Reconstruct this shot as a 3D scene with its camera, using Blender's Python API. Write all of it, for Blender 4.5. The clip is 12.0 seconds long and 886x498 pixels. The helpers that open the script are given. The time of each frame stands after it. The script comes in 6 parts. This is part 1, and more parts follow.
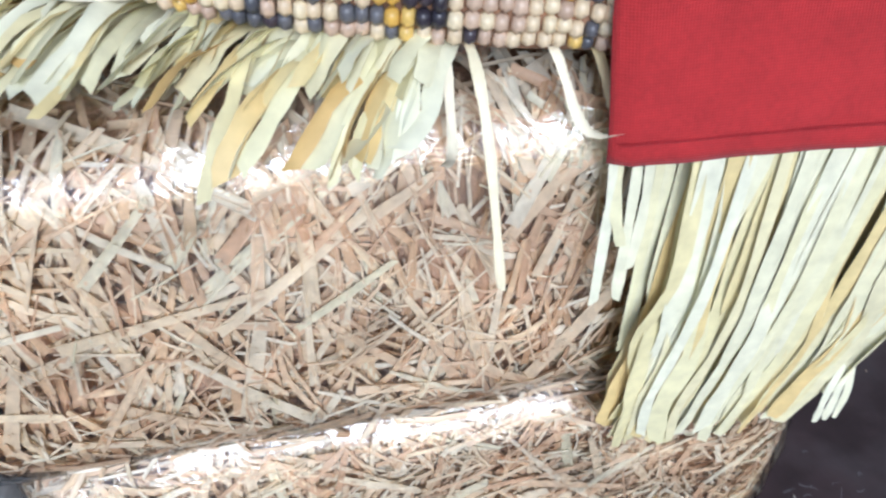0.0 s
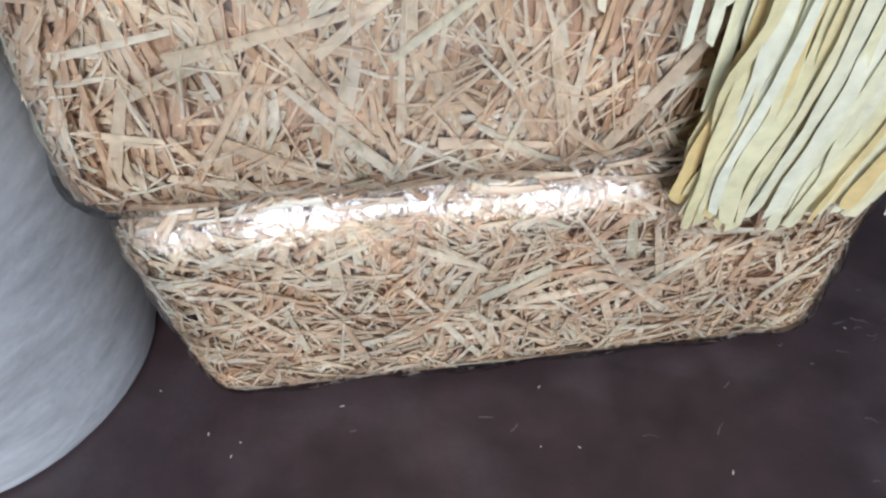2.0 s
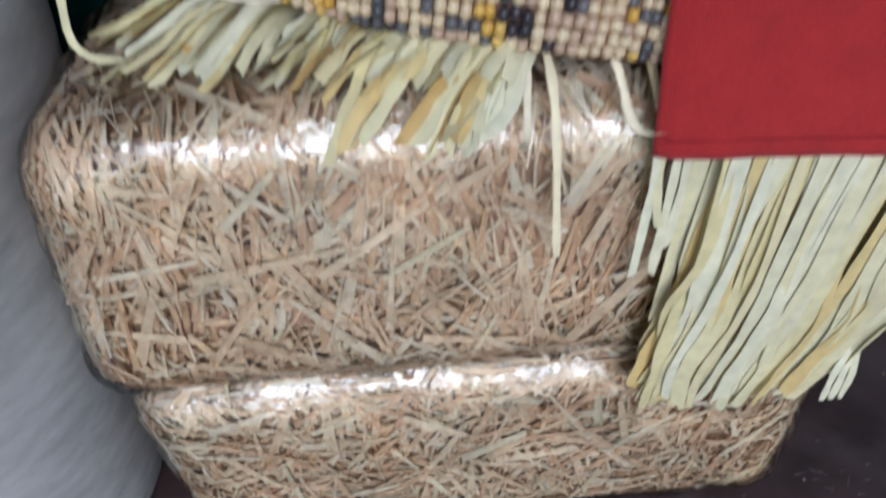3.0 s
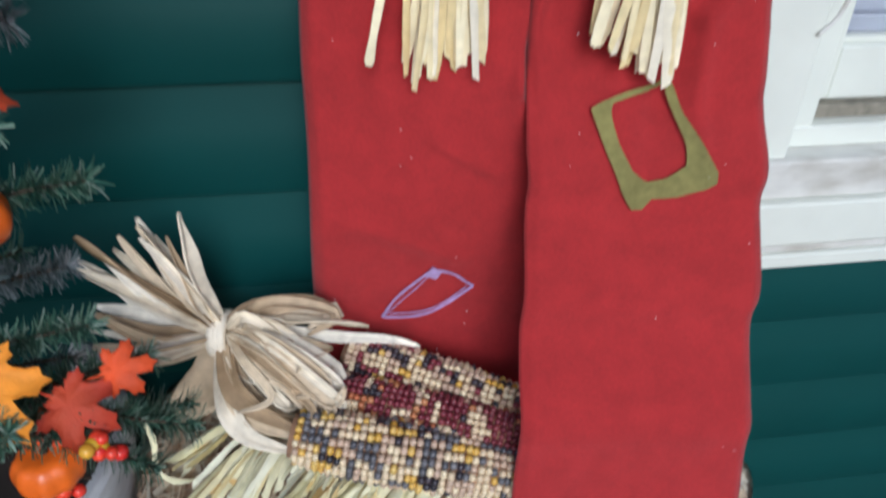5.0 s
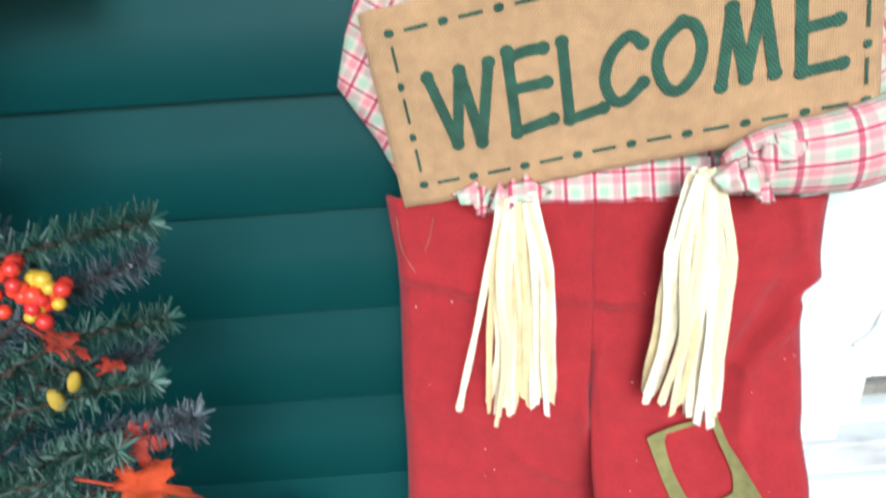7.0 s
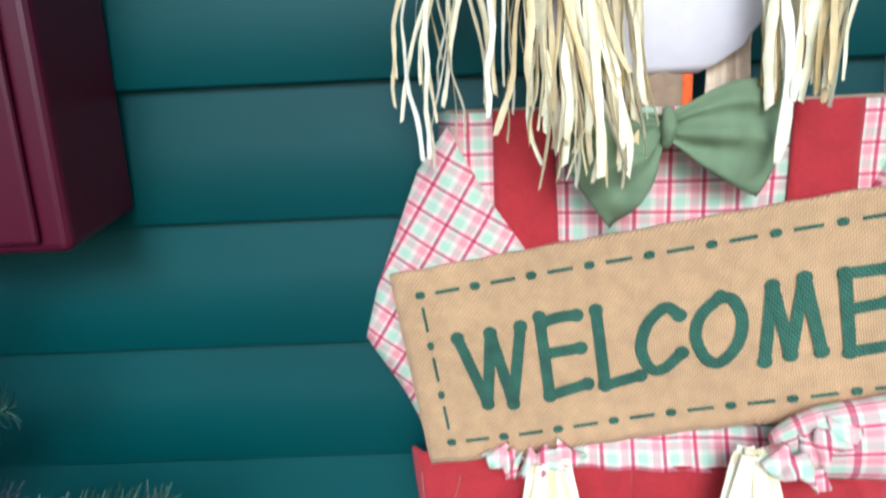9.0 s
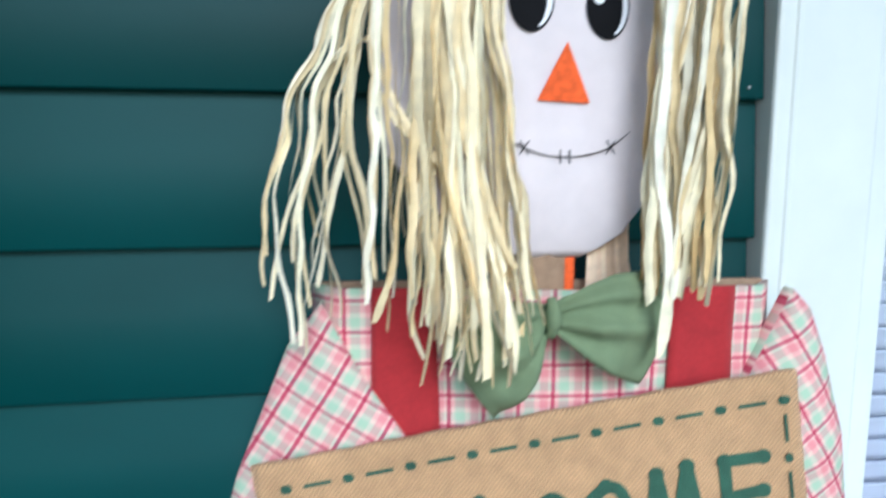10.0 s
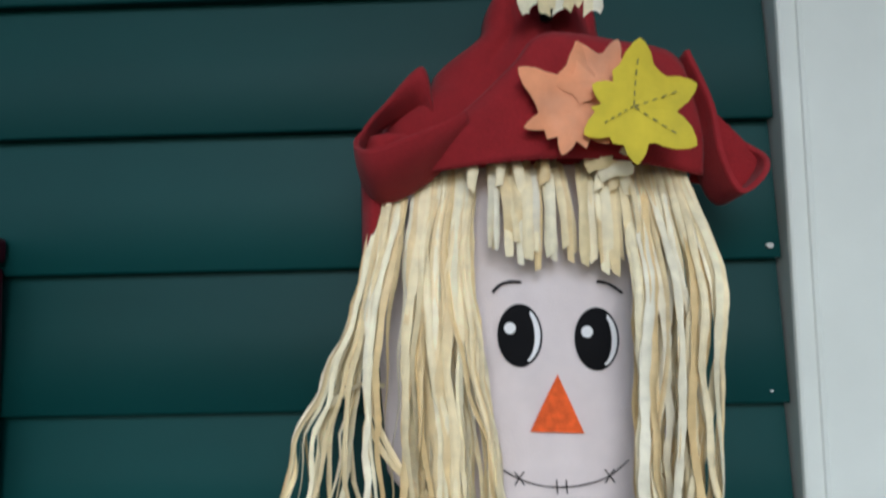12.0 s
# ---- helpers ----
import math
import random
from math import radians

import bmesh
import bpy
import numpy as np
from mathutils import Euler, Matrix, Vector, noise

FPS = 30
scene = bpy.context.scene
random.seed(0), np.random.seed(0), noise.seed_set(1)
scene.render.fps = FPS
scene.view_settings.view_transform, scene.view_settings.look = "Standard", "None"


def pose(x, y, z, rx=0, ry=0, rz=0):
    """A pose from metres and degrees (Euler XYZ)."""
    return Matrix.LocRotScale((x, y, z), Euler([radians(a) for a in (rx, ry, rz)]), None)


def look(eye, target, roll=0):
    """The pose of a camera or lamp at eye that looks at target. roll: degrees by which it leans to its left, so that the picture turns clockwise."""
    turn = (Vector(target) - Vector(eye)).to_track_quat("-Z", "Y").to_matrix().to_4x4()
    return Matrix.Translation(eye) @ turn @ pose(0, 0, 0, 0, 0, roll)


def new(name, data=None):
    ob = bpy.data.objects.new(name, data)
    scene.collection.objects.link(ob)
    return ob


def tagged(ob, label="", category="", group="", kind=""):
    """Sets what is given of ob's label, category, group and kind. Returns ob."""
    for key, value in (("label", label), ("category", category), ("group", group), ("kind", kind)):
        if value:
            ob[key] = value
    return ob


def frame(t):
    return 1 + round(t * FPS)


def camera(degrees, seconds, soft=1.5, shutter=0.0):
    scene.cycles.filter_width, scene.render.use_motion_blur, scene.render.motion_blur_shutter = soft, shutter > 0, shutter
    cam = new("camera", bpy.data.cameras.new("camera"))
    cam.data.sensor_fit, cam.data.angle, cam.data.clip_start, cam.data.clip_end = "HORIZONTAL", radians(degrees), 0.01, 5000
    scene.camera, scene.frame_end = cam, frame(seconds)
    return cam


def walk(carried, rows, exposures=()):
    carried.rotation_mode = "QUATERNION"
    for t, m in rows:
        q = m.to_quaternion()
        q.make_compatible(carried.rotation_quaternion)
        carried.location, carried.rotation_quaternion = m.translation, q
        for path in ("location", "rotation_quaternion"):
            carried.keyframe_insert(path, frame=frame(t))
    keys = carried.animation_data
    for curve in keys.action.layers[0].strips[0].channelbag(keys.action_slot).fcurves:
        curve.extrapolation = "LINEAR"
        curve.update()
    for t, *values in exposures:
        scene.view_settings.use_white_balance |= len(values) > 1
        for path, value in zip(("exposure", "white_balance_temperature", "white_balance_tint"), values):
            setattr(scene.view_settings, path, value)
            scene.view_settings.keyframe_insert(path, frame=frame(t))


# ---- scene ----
cam = camera(65.1, 12.0, soft=2.3, shutter=0.5)
METRES, EYE, TILT, LEAN, TURN = 1.12, 0.6, -42.0, 0.0, 0.0
PATH = [
    (0, (-0.112, 0.045, 0.396), (0.086, 1.502, -0.96), -3.5),
    (0.5, (-0.127, 0.019, 0.378), (0.042, 1.573, -0.87), -3.5),
    (1, (-0.136, -0.001, 0.359), (0.002, 1.528, -0.923), -3.8),
    (1.5, (-0.145, -0.015, 0.343), (-0.05, 1.381, -1.086), -3.7),
    (2, (-0.152, -0.02, 0.34), (-0.07, 1.293, -1.166), -3.5),
    (2.5, (-0.145, -0.017, 0.363), (-0.06, 1.358, -1.087), -3.3),
    (3, (-0.136, -0.01, 0.43), (-0.041, 1.453, -0.931), -2.3),
    (3.5, (-0.128, -0.018, 0.508), (-0.012, 1.497, -0.792), -2.5),
    (3.7, (-0.123, -0.022, 0.541), (0.013, 1.5, -0.75), -2.5),
    (5.3, (-0.123, -0.08, 0.786), (0.125, 1.61, -0.254), 1.0),
    (5.5, (-0.129, -0.084, 0.812), (0.114, 1.624, -0.201), 1.0),
    (6, (-0.131, -0.088, 0.869), (0.052, 1.652, -0.099), -0.9),
    (6.5, (-0.128, -0.076, 0.922), (-0.039, 1.682, -0.028), -1.4),
    (7, (-0.12, -0.069, 0.976), (-0.091, 1.73, 0.103), -3.5),
    (7.2, (-0.12, -0.066, 0.989), (-0.112, 1.751, 0.153), -3.7),
    (8.8, (-0.133, -0.025, 1.05), (-0.085, 1.897, 0.501), -2.1),
    (9, (-0.111, -0.023, 1.056), (-0.161, 1.913, 0.554), -2.7),
    (9.5, (-0.142, 0.006, 1.089), (0.079, 1.955, 0.699), -1.5),
    (10, (-0.111, 0.023, 1.113), (0.212, 1.978, 0.838), 0.2),
    (10.5, (-0.05, 0.027, 1.152), (0.055, 2.016, 0.97), -0.5),
    (11, (-0.025, 0.014, 1.189), (-0.009, 2.01, 1.073), 0.8),
    (11.5, (-0.021, -0.001, 1.207), (-0.069, 1.998, 1.235), 0.7),
    (12, (-0.025, -0.004, 1.227), (-0.078, 1.99, 1.377), -1.3),
]
EXPOSE = [(0.0, 0.06, 5050, 9), (0.5, -0.10, 5060, 9), (1.5, -0.26, 5080, 9), (2.5, -0.36, 5220, 10), (3.0, -0.62, 5220, 10), (3.7, -0.88, 5200, 10), (5.5, 0.08, 5320, 10), (7.0, 0.50, 5140, 8), (9.0, 0.56, 4780, 6), (9.5, 0.58, 4780, 6), (10.0, 0.32, 4800, 6), (10.5, 0.05, 4800, 6), (11.0, -0.2, 4950, 7), (11.5, -0.30, 5100, 8), (12.0, -0.36, 5150, 8)]
walk(cam, [(t, look(eye, target, roll)) for t, eye, target, roll in PATH], EXPOSE)

# ---- world, sun, exposure ----
SUN_EL = radians(30)
world = bpy.data.worlds.new("sky")
scene.world = world
world.use_nodes = True
wn = world.node_tree.nodes
sky = wn.new("ShaderNodeTexSky")
sky.sky_type, sky.sun_disc, sky.sun_elevation, sky.sun_rotation = "NISHITA", False, SUN_EL, radians(178)
sky.dust_density, sky.air_density = 3.0, 1.0
world.node_tree.links.new(sky.outputs[0], wn["Background"].inputs[0])
wn["Background"].inputs[1].default_value = 0.15
sun = new("sun", bpy.data.lights.new("sun", "SUN"))
sun.data.energy, sun.data.angle, sun.data.color = 1.5, radians(24), (1.0, 0.97, 0.93)
sun.matrix_world = look((-0.07, -2.0, 1.16), (0, 0, 0))


# ---- materials ----
def mat(name, color, rough=0.6, metal=0.0, var=0.15, scale=40.0, bump=0.0, bscale=400.0, island=0.0, rnd=0.0, stain=0.0, stain_col=(0.2, 0.17, 0.13), sheen=0.0, stretch=(1, 1, 1), spec=0.5, whole=False):
    """Principled surface with two scales of variation, relief and optional stains."""
    m = bpy.data.materials.new(name)
    m.use_nodes = True
    nt = m.node_tree
    N, L = nt.nodes, nt.links
    b = N["Principled BSDF"]
    b.inputs["Roughness"].default_value, b.inputs["Metallic"].default_value = rough, metal
    b.inputs["Specular IOR Level"].default_value = spec
    if sheen:
        b.inputs["Sheen Weight"].default_value = sheen
    tc = N.new("ShaderNodeTexCoord")
    mp = N.new("ShaderNodeMapping")
    mp.inputs["Scale"].default_value = stretch
    L.new(N.new("ShaderNodeNewGeometry").outputs["Position"] if whole else tc.outputs["Object"], mp.inputs["Vector"])
    n1 = N.new("ShaderNodeTexNoise")
    n1.inputs["Scale"].default_value, n1.inputs["Detail"].default_value = scale, 6
    L.new(mp.outputs[0], n1.inputs["Vector"])
    n2 = N.new("ShaderNodeTexNoise")
    n2.inputs["Scale"].default_value, n2.inputs["Detail"].default_value = scale * 0.13, 3
    L.new(mp.outputs[0], n2.inputs["Vector"])
    add = N.new("ShaderNodeMath")
    add.operation = "ADD"
    L.new(n1.outputs[0], add.inputs[0])
    L.new(n2.outputs[0], add.inputs[1])
    last = add.outputs[0]
    for flag, node, out in ((island, "ShaderNodeNewGeometry", "Random Per Island"), (rnd, "ShaderNodeObjectInfo", "Random")):
        if flag:
            g = N.new(node)
            k = N.new("ShaderNodeMath")
            k.operation = "MULTIPLY_ADD"
            k.inputs[1].default_value = flag
            L.new(g.outputs[out], k.inputs[0])
            L.new(last, k.inputs[2])
            sub = N.new("ShaderNodeMath")
            sub.operation = "SUBTRACT"
            sub.inputs[1].default_value = flag / 2
            L.new(k.outputs[0], sub.inputs[0])
            last = sub.outputs[0]
    ramp = N.new("ShaderNodeMapRange")
    ramp.inputs["From Min"].default_value, ramp.inputs["From Max"].default_value = 0.6, 1.4
    ramp.inputs["To Min"].default_value, ramp.inputs["To Max"].default_value = 1 - var * 1.6, 1 + var * 1.6
    L.new(last, ramp.inputs["Value"])
    mul = N.new("ShaderNodeVectorMath")
    mul.operation = "SCALE"
    mul.inputs[0].default_value = color
    L.new(ramp.outputs[0], mul.inputs["Scale"])
    col = mul.outputs[0]
    if stain:
        n3 = N.new("ShaderNodeTexNoise")
        n3.inputs["Scale"].default_value, n3.inputs["Detail"].default_value = scale * 0.35, 8
        L.new(mp.outputs[0], n3.inputs["Vector"])
        r3 = N.new("ShaderNodeMapRange")
        r3.inputs["From Min"].default_value, r3.inputs["From Max"].default_value = 0.52, 0.72
        r3.inputs["To Max"].default_value = stain
        L.new(n3.outputs[0], r3.inputs["Value"])
        mx = N.new("ShaderNodeMix")
        mx.data_type = "RGBA"
        L.new(r3.outputs[0], mx.inputs["Factor"])
        L.new(col, mx.inputs["A"])
        mx.inputs["B"].default_value = (*stain_col, 1)
        col = mx.outputs["Result"]
    L.new(col, b.inputs["Base Color"])
    if bump:
        n4 = N.new("ShaderNodeTexNoise")
        n4.inputs["Scale"].default_value, n4.inputs["Detail"].default_value = bscale, 4
        L.new(mp.outputs[0], n4.inputs["Vector"])
        bp = N.new("ShaderNodeBump")
        bp.inputs["Strength"].default_value, bp.inputs["Distance"].default_value = bump, 0.002
        L.new(n4.outputs[0], bp.inputs["Height"])
        L.new(bp.outputs[0], b.inputs["Normal"])
    return m


def ramp_mat(name, stops, source, rough=0.6, constant=False, var=0.2, nscale=60.0):
    """Colour picked from stops by a random number for each island or object, with fine variation."""
    m = mat(name, (1, 1, 1), rough, var=var, scale=nscale)
    nt = m.node_tree
    N, L = nt.nodes, nt.links
    b = N["Principled BSDF"]
    g = N.new("ShaderNodeNewGeometry" if source == "island" else "ShaderNodeObjectInfo")
    r = N.new("ShaderNodeValToRGB")
    r.color_ramp.interpolation = "CONSTANT" if constant else "LINEAR"
    while len(r.color_ramp.elements) < len(stops):
        r.color_ramp.elements.new(0.5)
    for e, (p, c) in zip(r.color_ramp.elements, stops):
        e.position, e.color = p, (*c, 1)
    L.new(g.outputs["Random Per Island" if source == "island" else "Random"], r.inputs[0])
    old = b.inputs["Base Color"].links[0].from_socket
    mx = N.new("ShaderNodeMix")
    mx.data_type, mx.blend_type = "RGBA", "MULTIPLY"
    mx.inputs["Factor"].default_value = 1
    L.new(r.outputs[0], mx.inputs["A"])
    L.new(old, mx.inputs["B"])
    L.new(mx.outputs["Result"], b.inputs["Base Color"])
    return m


def thin(m, share):
    """Lets light through a thin dry fibre."""
    nt = m.node_tree
    N, L = nt.nodes, nt.links
    b = N["Principled BSDF"]
    tr, mx = N.new("ShaderNodeBsdfTranslucent"), N.new("ShaderNodeMixShader")
    L.new(b.inputs["Base Color"].links[0].from_socket, tr.inputs[0])
    mx.inputs[0].default_value = share
    L.new(b.outputs[0], mx.inputs[1])
    L.new(tr.outputs[0], mx.inputs[2])
    L.new(mx.outputs[0], N["Material Output"].inputs[0])


def plaid_mat():
    m = mat("plaid_cotton", (1, 1, 1), 0.9, var=0.08, scale=300, bump=0.2, bscale=900)
    nt = m.node_tree
    N, L = nt.nodes, nt.links
    b = N["Principled BSDF"]
    uv = N.new("ShaderNodeUVMap")
    sep = N.new("ShaderNodeSeparateXYZ")
    L.new(uv.outputs[0], sep.inputs[0])
    cols = []
    for axis in (0, 1):
        d = N.new("ShaderNodeMath")
        d.operation = "DIVIDE"
        d.inputs[1].default_value = 0.0225 if axis == 0 else 0.021
        L.new(sep.outputs[axis], d.inputs[0])
        fr = N.new("ShaderNodeMath")
        fr.operation = "FRACT"
        L.new(d.outputs[0], fr.inputs[0])
        r = N.new("ShaderNodeValToRGB")
        e = r.color_ramp.elements
        stops = ((0, (0.86, 0.74, 0.66)), (0.06, (0.84, 0.50, 0.50)), (0.30, (0.88, 0.75, 0.67)), (0.38, (0.60, 0.13, 0.21)), (0.50, (0.88, 0.72, 0.65)),
                 (0.62, (0.64, 0.75, 0.61)), (0.90, (0.88, 0.76, 0.68)))
        while len(e) < len(stops):
            e.new(0.5)
        for el, (p, c) in zip(e, stops):
            el.position, el.color = p, (*c, 1)
        r.color_ramp.interpolation = "CONSTANT"
        L.new(fr.outputs[0], r.inputs[0])
        cols.append(r)
    mx = N.new("ShaderNodeMix")
    mx.data_type = "RGBA"
    mx.blend_type = "MULTIPLY"
    mx.inputs["Factor"].default_value = 0.9
    L.new(cols[0].outputs[0], mx.inputs["A"])
    L.new(cols[1].outputs[0], mx.inputs["B"])
    L.new(mx.outputs["Result"], b.inputs["Base Color"])
    return m


def weave_mat(name, color, thread, rough=0.95, depth=0.6, axes=("X", "Y"), blotch=0.12, grain=90, contrast=(0.84, 1.09)):
    """Cloth with visible crossing threads."""
    m = mat(name, color, rough, var=blotch, scale=grain, sheen=0.1)
    nt = m.node_tree
    N, L = nt.nodes, nt.links
    b = N["Principled BSDF"]
    uv = N.new("ShaderNodeUVMap")
    hs = []
    for ax in axes:
        w = N.new("ShaderNodeTexWave")
        w.bands_direction, w.wave_type = ax, "BANDS"
        w.inputs["Scale"].default_value, w.inputs["Distortion"].default_value = 0.314 / thread, 1.2
        w.inputs["Detail"].default_value = 1
        L.new(uv.outputs[0], w.inputs["Vector"])
        hs.append(w)
    mx = N.new("ShaderNodeMath")
    mx.operation = "ADD"
    L.new(hs[0].outputs["Fac"], mx.inputs[0])
    L.new(hs[1].outputs["Fac"], mx.inputs[1])
    bp = N.new("ShaderNodeBump")
    bp.inputs["Strength"].default_value, bp.inputs["Distance"].default_value = depth, 0.001
    L.new(mx.outputs[0], bp.inputs["Height"])
    L.new(bp.outputs[0], b.inputs["Normal"])
    old = b.inputs["Base Color"].links[0].from_socket
    rg = N.new("ShaderNodeMapRange")
    rg.inputs["From Max"].default_value = 2
    rg.inputs["To Min"].default_value, rg.inputs["To Max"].default_value = contrast
    L.new(mx.outputs[0], rg.inputs["Value"])
    sc = N.new("ShaderNodeVectorMath")
    sc.operation = "SCALE"
    L.new(old, sc.inputs[0])
    L.new(rg.outputs[0], sc.inputs["Scale"])
    L.new(sc.outputs[0], b.inputs["Base Color"])
    return m


def film_mat():
    """Clear crinkled plastic wrap."""
    m = bpy.data.materials.new("plastic_wrap")
    m.use_nodes = True
    nt = m.node_tree
    N, L = nt.nodes, nt.links
    N.remove(N["Principled BSDF"])
    tr, gl, fr, mx = (N.new(k) for k in ("ShaderNodeBsdfTransparent", "ShaderNodeBsdfGlossy", "ShaderNodeFresnel", "ShaderNodeMixShader"))
    gl.inputs["Roughness"].default_value = 0.09
    tr.inputs[0].default_value = (0.96, 0.96, 0.96, 1)
    fr.inputs["IOR"].default_value = 2.1
    tc = N.new("ShaderNodeTexCoord")
    no = N.new("ShaderNodeTexNoise")
    no.inputs["Scale"].default_value, no.inputs["Detail"].default_value, no.inputs["Distortion"].default_value = 55, 3, 1.5
    L.new(tc.outputs["Object"], no.inputs["Vector"])
    bp = N.new("ShaderNodeBump")
    bp.inputs["Strength"].default_value, bp.inputs["Distance"].default_value = 0.45, 0.004
    L.new(no.outputs[0], bp.inputs["Height"])
    L.new(bp.outputs[0], gl.inputs["Normal"])
    L.new(bp.outputs[0], fr.inputs["Normal"])
    L.new(fr.outputs[0], mx.inputs[0])
    L.new(tr.outputs[0], mx.inputs[1])
    L.new(gl.outputs[0], mx.inputs[2])
    L.new(mx.outputs[0], N["Material Output"].inputs[0])
    return m


SIDING = mat("green_painted_siding", (0.0040, 0.051, 0.048), 0.55, spec=0.24, var=0.14, scale=9, bump=0.08, bscale=90, rnd=0.25, stain=0.25, stain_col=(0.012, 0.070, 0.072), stretch=(0.5, 1, 1), whole=True)
WHITE = mat("white_painted_wood", (0.74, 0.77, 0.70), 0.4, var=0.04, scale=20, bump=0.05, bscale=120)
DIRTY = mat("weathered_white_sill", (0.70, 0.70, 0.66), 0.6, var=0.12, scale=60, bump=0.2, bscale=200, stain=0.8, stain_col=(0.30, 0.27, 0.21), stretch=(0.4, 1, 1))
GRIME = mat("grime_filled_joint", (0.26, 0.24, 0.19), 0.9, var=0.4, scale=80, bump=0.4)
FLOOR = mat("dark_brown_porch_paint", (0.060, 0.037, 0.038), 0.45, var=0.3, scale=30, bump=0.15, bscale=180, stain=0.6, stain_col=(0.115, 0.092, 0.092))
SCUFF = mat("worn_floor_paint", (0.17, 0.145, 0.145), 0.7, var=0.3, scale=120)
GROUND = mat("lawn_soil", (0.06, 0.08, 0.03), 0.95, var=0.4, scale=3, bump=0.5, bscale=40)
PLANK = mat("cream_ceiling_paint", (0.62, 0.62, 0.58), 0.6, var=0.05)
POT = mat("grey_concrete_pot", (0.46, 0.47, 0.48), 0.85, var=0.2, scale=30, bump=0.5, bscale=60, stain=0.35, stain_col=(0.55, 0.55, 0.54), stretch=(1, 1, 3))
SOIL = mat("dark_potting_soil", (0.02, 0.014, 0.01), 0.95, var=0.4, bump=0.6)
BURGUNDY = mat("burgundy_painted_metal", (0.062, 0.003, 0.014), 0.32, var=0.12, scale=14, bump=0.03, spec=0.3)
FELT = weave_mat("red_felt_cloth", (0.385, 0.020, 0.022), 0.0011, depth=0.25, blotch=0.12, grain=420)
FELT_DARK = mat("dark_red_felt", (0.29, 0.011, 0.015), 0.95, var=0.10, scale=500, bump=0.35, bscale=900, sheen=0.06)
PLAID = plaid_mat()
BURLAP = weave_mat("tan_burlap", (0.64, 0.39, 0.18), 0.0017, depth=0.7, axes=("DIAGONAL", "X"), contrast=(0.74, 1.13))
INK = weave_mat("dark_green_paint", (0.040, 0.112, 0.064), 0.0017, rough=0.9, depth=0.7, axes=("DIAGONAL", "X"), blotch=0.25, contrast=(0.65, 1.4))
OLIVE = mat("sage_green_cloth", (0.185, 0.24, 0.12), 0.9, var=0.12, scale=60, bump=0.3, bscale=900)
PATCH = mat("olive_felt_patch", (0.22, 0.20, 0.065), 0.95, var=0.2, scale=150, bump=0.3, bscale=900)
LILAC = mat("lilac_stitching", (0.42, 0.30, 0.55), 0.9, var=0.2, scale=200)
SACK = mat("cream_muslin", (0.76, 0.68, 0.66), 0.9, var=0.05, scale=60, bump=0.15, bscale=900)
BLACK = mat("black_print", (0.007, 0.007, 0.008), 0.75, var=0.2, spec=0.12)
PUREWHITE = mat("white_print", (0.86, 0.86, 0.86), 0.6, var=0.03)
ORANGE = mat("orange_felt", (0.80, 0.12, 0.015), 0.9, var=0.25, scale=200, bump=0.3, bscale=900)
PEACH = mat("peach_cloth_leaf", (0.86, 0.36, 0.17), 0.85, var=0.2, scale=40, bump=0.15, stain=0.35, stain_col=(0.75, 0.55, 0.42))
YELLOW = mat("yellow_cloth_leaf", (0.74, 0.59, 0.025), 0.8, var=0.12, scale=60, bump=0.1, stain=0.4, stain_col=(0.33, 0.30, 0.03))
RAFFIA = ramp_mat("cream_raffia", ((0, (0.74, 0.58, 0.27)), (0.35, (0.86, 0.74, 0.44)), (0.7, (0.90, 0.82, 0.58)), (1, (0.82, 0.76, 0.62))), "island", 0.5, nscale=120, var=0.12)
RAFFIA_HAIR = ramp_mat("straw_blond_raffia", ((0, (0.74, 0.55, 0.25)), (0.25, (0.88, 0.73, 0.42)), (0.7, (0.93, 0.84, 0.56)), (1, (0.93, 0.87, 0.67))), "island", 0.5, nscale=120, var=0.14)
RAFFIA_GREEN = ramp_mat("pale_raffia", ((0, (0.68, 0.46, 0.17)), (0.06, (0.74, 0.60, 0.28)), (0.25, (0.76, 0.71, 0.42)), (0.75, (0.80, 0.79, 0.60)), (1, (0.76, 0.68, 0.38))), "island", 0.5, nscale=120, var=0.12)
STRAW = ramp_mat("dry_straw", ((0, (0.72, 0.50, 0.33)), (0.25, (0.86, 0.68, 0.48)), (0.6, (0.92, 0.80, 0.60)), (0.9, (0.93, 0.87, 0.72)), (1, (0.84, 0.80, 0.60))), "island", 0.5, nscale=150, var=0.16)
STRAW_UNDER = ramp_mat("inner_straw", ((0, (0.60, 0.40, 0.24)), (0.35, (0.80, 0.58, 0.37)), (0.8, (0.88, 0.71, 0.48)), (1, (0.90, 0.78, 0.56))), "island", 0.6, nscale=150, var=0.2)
STRAW_CORE = mat("packed_straw", (0.62, 0.42, 0.28), 0.9, var=0.4, scale=160, bump=0.9, bscale=300, stretch=(1, 1, 0.4))
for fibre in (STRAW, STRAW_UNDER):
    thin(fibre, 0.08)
FILM = film_mat()
def kernel_mat(name, a, b):
    return ramp_mat(name, ((0, a), (1, b)), "object", 0.28, nscale=250)


